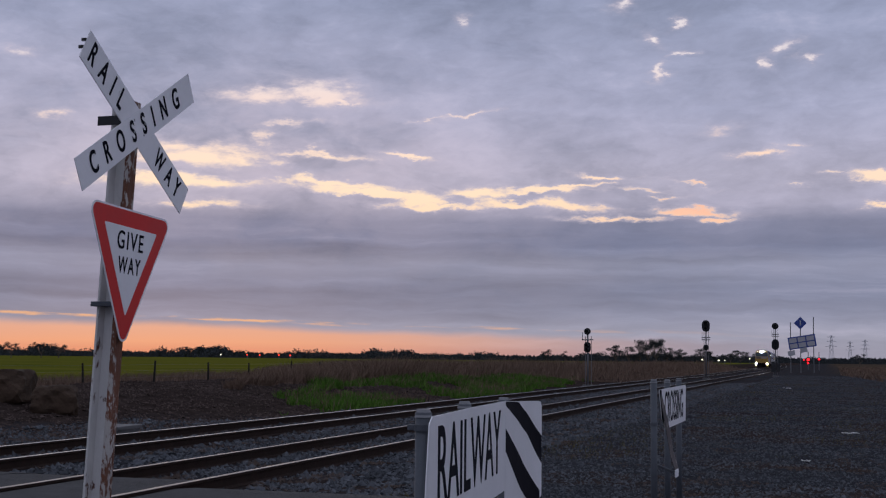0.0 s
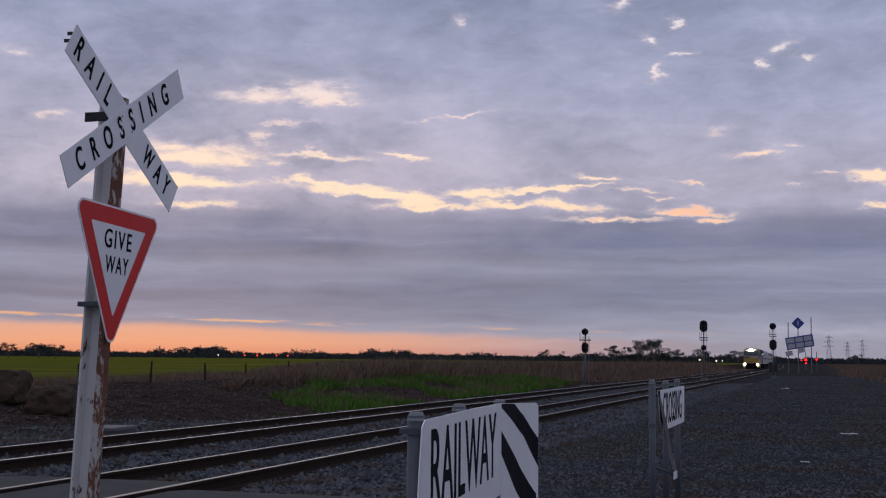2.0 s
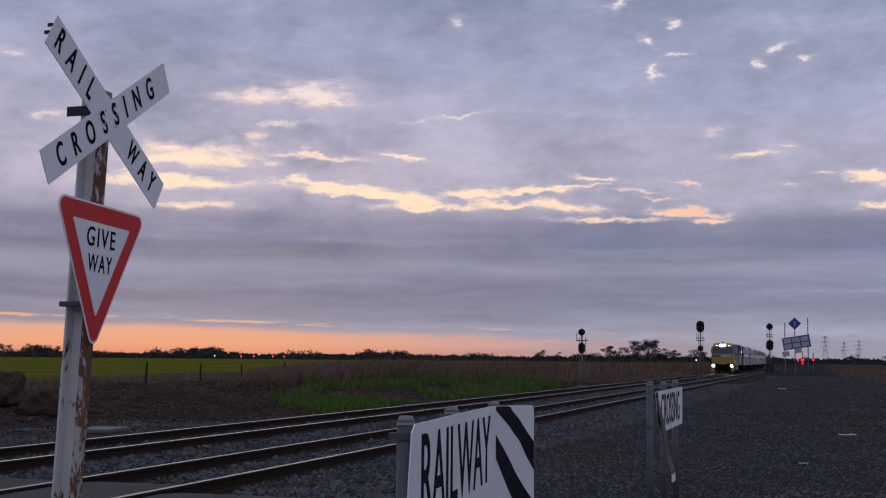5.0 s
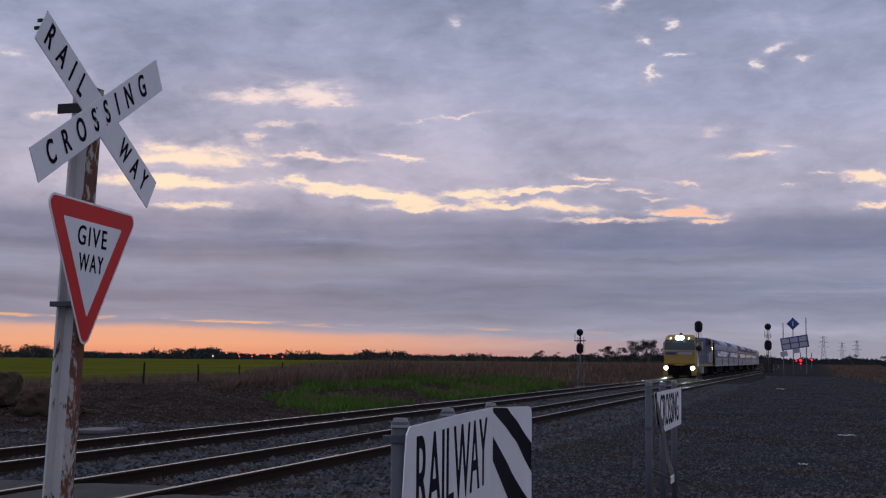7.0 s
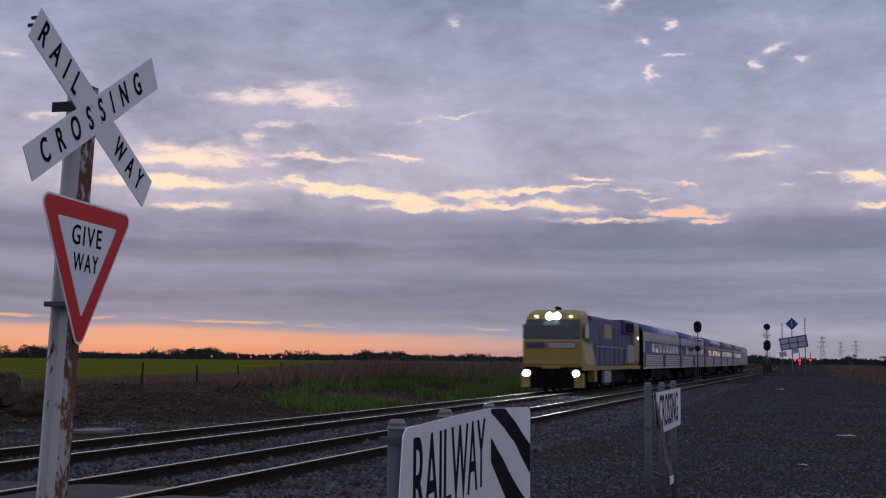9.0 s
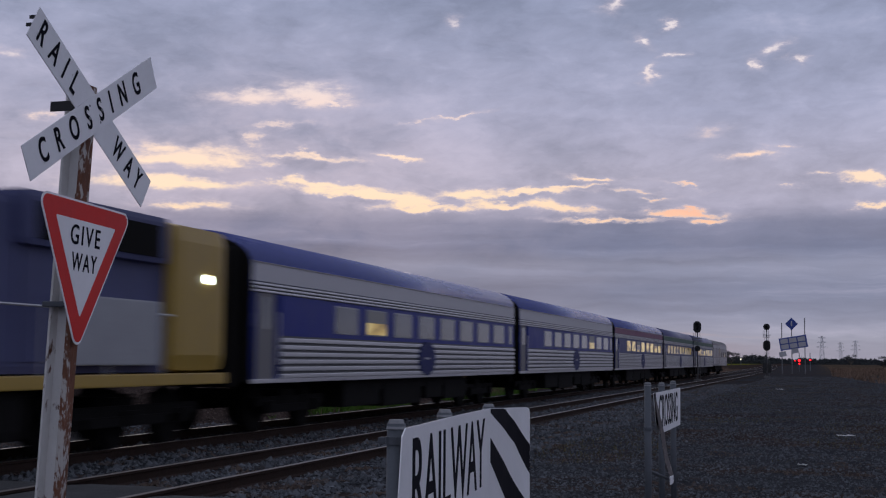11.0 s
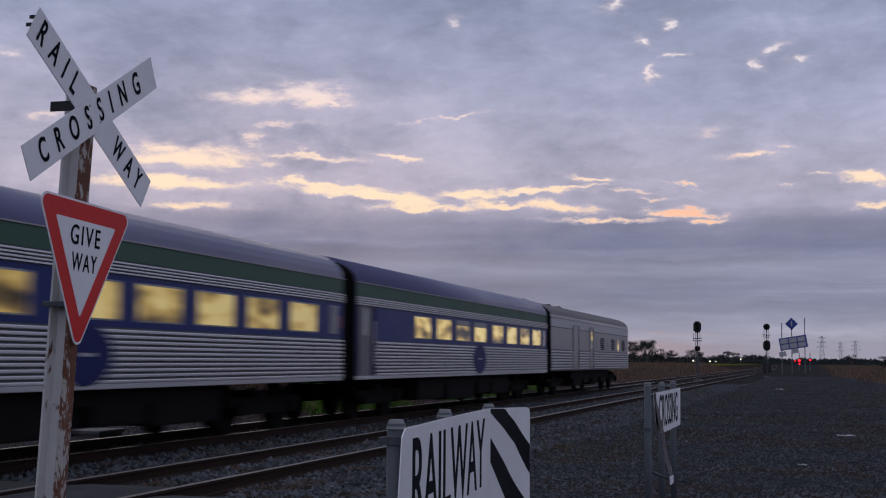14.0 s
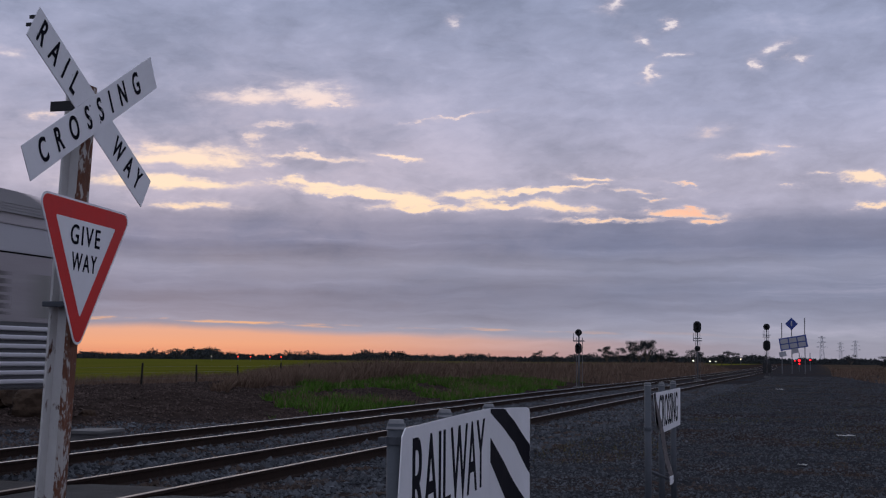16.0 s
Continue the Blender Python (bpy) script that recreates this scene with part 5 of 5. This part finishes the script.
def tree_belt():
    """The far woods round the plain, all along the horizon."""
    rnd = random.Random(77)
    verts, faces = [], []
    for i in range(1500):
        deg = rnd.uniform(-27, 27) if i < 1150 else rnd.uniform(-180, 180)
        dist = rnd.uniform(800, 1300)
        tall = 0.75 + 0.6 * noise.noise((deg * 0.55, 3.3, 0.0)) + 0.35 * noise.noise((deg * 2.6, 1.3, 0.0))
        h = dist / 900 * max(2.6, 7.0 * tall * rnd.uniform(0.7, 1.15))
        if deg > 14.0:
            h *= 0.7
        if abs(deg) > 90:
            h *= 1.2
        x, y = at_pixel_angle(deg, dist)
        for _ in range(3):
            c = Vector((x + rnd.uniform(-5, 5), y + rnd.uniform(-5, 5), h * rnd.uniform(0.25, 0.72)))
            v, f = leaf_cloud(rnd, c, h * rnd.uniform(0.25, 0.45), 26, h * 0.2, 0.7)
            k = len(verts)
            verts += v
            faces += [tuple(j + k for j in q) for q in f]
    # scrub that closes the belt near the ground
    for i in range(5200):
        deg = rnd.uniform(-27, 27) if i < 4200 else rnd.uniform(-180, 180)
        dist = rnd.uniform(1000, 1300)
        x, y = at_pixel_angle(deg, dist)
        h = rnd.uniform(2.6, 5.2)
        k = len(verts)
        w = rnd.uniform(2.0, 5.0)
        verts += [Vector((x - w, y + rnd.uniform(-1, 1), -0.5)), Vector((x + w, y + rnd.uniform(-1, 1), -0.5)), Vector((x + rnd.uniform(-2, 2), y, h))]
        faces.append((k, k + 1, k + 2))
    ob = fast_mesh("tree_belt", verts, faces, LEAF)
    tagged(ob, "dark belt of distant trees along the horizon", "trees", kind="stuff")


tree_belt()


# ---------------------------------------------------------------- grasses
def grass(name, label, material, blades, place, height, width, seed):
    rnd = random.Random(seed)
    verts, faces = [], []
    for _ in range(blades):
        x, y = place(rnd)
        if x is None:
            continue
        z = ground_height(x, y) - 0.03
        patch = 0.65 + 0.7 * (0.5 + 0.5 * noise.noise((x * 0.22, y * 0.16, seed)))
        h = height(x, y) * patch * rnd.uniform(0.4, 1.25)
        w = width * rnd.uniform(0.6, 1.3) * (1 + y / 160)
        a = rnd.uniform(0, math.pi)
        dx, dy = math.cos(a) * w, math.sin(a) * w
        lx, ly = rnd.gauss(0, 0.45) * h, rnd.gauss(0, 0.45) * h
        k = len(verts)
        verts += [(x - dx, y - dy, z), (x + dx, y + dy, z), (x + lx, y + ly, z + h)]
        faces.append((k, k + 1, k + 2))
    return tagged(fast_mesh(name, verts, faces, material), label, "grass", kind="stuff")


def green_place(rnd):
    y = rnd.uniform(36.5, 100)
    x = rnd.uniform(-15.2 - (y - 33) * 0.09 - 7.5, -15.0 - max(0, y - 60) * 0.05)
    if x < -0.415 * y + 3.0 * noise.noise((x * 0.5, y * 0.2, 0.0)):
        return None, None
    if noise.noise((x * 0.3, y * 0.12, 5.0)) + 0.3 * noise.noise((x, y * 0.7, 2.0)) < (-0.12 if 40 < y < 85 else 0.12):
        return None, None
    return x, y


def dry_place(rnd):
    y = 44 + 230 * rnd.random() ** 1.8
    x = rnd.uniform(-min(0.45 * y + 1, 60.0), -21.5 + min(6.5, max(0, y - 78) * 0.2))
    edge = (x + 0.45 * y) / 9.0
    return (x, y) if noise.noise((x * 0.2, y * 0.1, 8.0)) > -0.45 and rnd.random() < edge + 0.2 else (None, None)


def dry_height(x, y):
    edge = max(0.0, min(1.0, (x + 0.45 * y) / 9.0 + 0.25))
    return (0.95 if x < -22 else 0.45 + 0.1 * max(0.0, -x - 16)) * (0.35 + 0.65 * edge)


def verge_place(rnd):
    y = rnd.uniform(90, 330)
    x = rnd.uniform(0.5 + max(0.0, 150 - y) * 0.06 + 0.008 * y, 30)
    return (x, y) if noise.noise((x * 0.3, y * 0.05, 1.0)) > -0.2 else (None, None)


def fringe_place(rnd):
    y = rnd.uniform(36, 110)
    x = -31.5 - 0.098 * (y - 36) + rnd.gauss(0, 1.1)
    return x, y


def yard_place(rnd):
    y = 13 + 75 * rnd.random() ** 1.4
    x = rnd.uniform(-4.6, 0.07 * y + 1)
    return (x, y) if noise.noise((x * 0.4, y * 0.25, 3.0)) > 0.12 else (None, None)


grass("green_grass", "fresh green grass on the bank beside the track", GRASS_GREEN, 130000, green_place, lambda x, y: 0.24 + 0.3 * max(0.0, noise.noise((x * 0.6, y * 0.3, 7.0))), 0.02, 1)
grass("dry_grass", "tall dry reddish brown grass on the bank", GRASS_DRY, 120000, dry_place, dry_height, 0.022, 2)
grass("verge_grass", "short dry grass on the verge beyond the yard", GRASS_DRY, 22000, verge_place, lambda x, y: 0.5, 0.03, 3)
grass("bank_grass", "dry stalks among the green grass on the bank", GRASS_DRY, 14000, green_place, lambda x, y: 0.42, 0.014, 6)
grass("yard_weeds", "low brown and olive weeds scattered on the gravel yard", GRASS_WEED, 26000, yard_place, lambda x, y: 0.07, 0.012, 5)
grass("fence_grass", "rough dry grass along the fence", GRASS_DRY, 16000, fringe_place, lambda x, y: 0.5, 0.015, 4)


# ---------------------------------------------------------------- pylons and far lamps
def pylon(deg, dist, height, label):
    x, y = at_pixel_angle(deg, dist)
    t = thing("power_pylon", label, "pylon", pose(x, y, -1.0, 0, 0, 12), "power line pylons")
    w, r = height * 0.09, height * 0.0042
    body = bmesh.new()
    for sx in (-1, 1):
        for sy in (-1, 1):
            tube(body, (sx * w, sy * w, 0), (sx * w * 0.22, sy * w * 0.22, height), r, seg=5)
    for i in range(7):
        z0, z1 = height * i / 7, height * (i + 1) / 7
        a, b = w * (1 - 0.78 * i / 7), w * (1 - 0.78 * (i + 1) / 7)
        for s in (-1, 1):
            tube(body, (-a, s * a, z0), (b, s * b, z1), r * 0.7, seg=4)
            tube(body, (a, s * a, z0), (-b, s * b, z1), r * 0.7, seg=4)
    part("lattice_tower", body, PYLON_STEEL, t, "grey steel lattice tower")
    for z, k in ((0.62, 0.2), (0.78, 0.17), (0.93, 0.13)):
        bm = bmesh.new()
        tube(bm, (-height * k, 0, height * z), (height * k, 0, height * z), r * 1.2, seg=5)
        tube(bm, (-height * k, 0, height * z), (0, 0, height * (z + 0.05)), r, seg=5)
        tube(bm, (height * k, 0, height * z), (0, 0, height * (z + 0.05)), r, seg=5)
        part("cross_arm", bm, PYLON_STEEL, t)


pylon(16.25, 1150, 25, "grey lattice power pylon on the horizon")
pylon(17.0, 1500, 25, "slender far lattice power pylon on the horizon")
pylon(17.6, 1500, 27, "far lattice power pylon on the horizon")


def far_lamp(deg, dist, z, r, material, label):
    x, y = at_pixel_angle(deg, dist)
    t = thing("distant_lamp", label, "lamp", pose(x, y, 0.0), "far lamps")
    part("pole", tube(bmesh.new(), (0, 0.2, -0.5), (0, 0.2, z), 0.1, seg=6), MAST, t)
    bm = bmesh.new()
    bmesh.ops.create_uvsphere(bm, u_segments=10, v_segments=6, radius=r, matrix=Matrix.Translation((0, 0, z)))
    part("lamp_globe", bm, material, t, "glowing lamp globe")


# The red ones stand in for far cars' tail-lights; their poles are added.
for deg, z, r, m, label in ((10.9, 1.9, 0.34, FAR_LAMP, "white lamp far across the plain"), (11.6, 1.6, 0.34, FAR_LAMP, "yellowish lamp far across the plain"), (11.85, 1.6, 0.26, FAR_LAMP, "yellowish lamp far across the plain"), (12.9, 2.6, 0.26, FAR_LAMP, "white lamp far across the plain"),
                           (-8.9, 2.0, 0.34, FAR_RED, "red tail-light of a car on the far road"), (-8.36, 2.0, 0.34, FAR_RED, "red tail-light of a car on the far road"), (-7.53, 2.0, 0.34, FAR_RED, "red tail-light of a car on the far road"), (-7.04, 2.0, 0.34, FAR_RED, "red tail-light of a car on the far road"), (-10.03, 2.0, 0.26, FAR_LAMP, "white lamp on the far road")):
    far_lamp(deg, 600, z, r, m, label)


# ---------------------------------------------------------------- loose stones
def stones(name, label, count, place, size, seed, material=STONES):
    rng = np.random.default_rng(seed)
    p = place(rng, count)
    z = np.array([ground_height(a, b) for a, b in p])
    base = np.array([(1, 0, 0), (0, 1, 0), (-1, 0, 0), (0, -1, 0), (0, 0, 0.8), (0, 0, -0.8)])
    s = size * rng.lognormal(0, 0.35, (len(p), 1, 1))
    v = base[None] * rng.uniform(0.6, 1.35, (len(p), 6, 3)) + rng.normal(0, 0.22, (len(p), 6, 3))
    a = rng.uniform(0, 6.283, len(p))
    c, q = np.cos(a)[:, None], np.sin(a)[:, None]
    v = np.stack([v[..., 0] * c - v[..., 1] * q, v[..., 0] * q + v[..., 1] * c, v[..., 2]], -1) * s
    v += np.concatenate([p, (z + size * 0.25)[:, None]], 1)[:, None, :]
    tri = np.array([(0, 1, 4), (1, 2, 4), (2, 3, 4), (3, 0, 4), (1, 0, 5), (2, 1, 5), (3, 2, 5), (0, 3, 5)])
    f = tri[None] + 6 * np.arange(len(p))[:, None, None]
    ob = fast_mesh(name, v.reshape(-1, 3).tolist(), f.reshape(-1, 3).tolist(), material)
    return tagged(ob, label, "stones", kind="stuff")


def ballast_place(rng, n):
    y = 9 + 85 * rng.random(n) ** 1.7
    x = rng.uniform(-18.0, -4.4, n)
    keep = (x > -15.0 - 2.8 * np.clip((38 - y) / 10, 0, 1)) & (x > -0.75 * y) & ~((y < 14.4) & (x < -6.6)) & (y > 13.0)
    for r in (MAIN - 0.753, MAIN + 0.753, SIDING - 0.753, SIDING + 0.753):
        keep &= np.abs(x - r) > 0.09
    return np.stack([x[keep], y[keep]], 1)


def yard_stones(rng, n):
    y = 12 + 130 * rng.random(n) ** 2.2
    x = rng.uniform(-4.6, 8.0, n)
    keep = (x < 0.06 * y + 0.6) & (y > 13.2)
    return np.stack([x[keep], y[keep]], 1)


stones("ballast", "grey crushed stone ballast round the rails", 78000, ballast_place, 0.032, 1)
def bank_place(rng, n):
    y = rng.uniform(16, 75, n)
    x = rng.uniform(-33, -14.2, n)
    return np.stack([x, y], 1)[(x > -0.8 * y) & (x < -0.34 * y + 3)]


stones("rubble", "brown clods and rubble on the dirt bank", 60000, bank_place, 0.03, 3, DIRT)
stones("gravel", "loose grey gravel on the yard", 130000, yard_stones, 0.0145, 2)


def train_front(t):
    """The y of the train's leading end: it gathers speed on the curve, then runs steadily with a slight surge."""
    early = [(0, 285.5), (1, 262.4), (2, 238.6), (3, 214.4), (4, 190.2), (5, 165.3), (6, 139.6), (6.5, 126.4), (7, 112.9), (7.5, 99.7), (8, 85.2), (8.5, 72.0)]
    if t <= 8.5:
        return float(np.interp(t, [a for a, b in early], [b for a, b in early]))
    return 52.2 + 27.84 * (9.2 - t) + (-0.55 if t == int(t) else 0.05)


def motions():
    """The train comes round the wide curve and runs through along the main line."""
    train = [(LOCO, 0.0)] + [(c, LOCO_LONG + i * CAR_LONG) for i, c in enumerate(CARS)] + [(VAN, LOCO_LONG + len(CARS) * CAR_LONG)]
    times = [0, 1, 2, 3, 4, 5, 6] + [6.5 + 0.5 * i for i in range(20)]
    for ob, back in train:
        rows = []
        for t in times:
            y = train_front(t) + back
            rows.append((t, pose(MAIN + track_shift(y), y, RAIL_TOP, 0, 0, track_turn(y + 11.0))))
        walk(ob, rows)


motions()
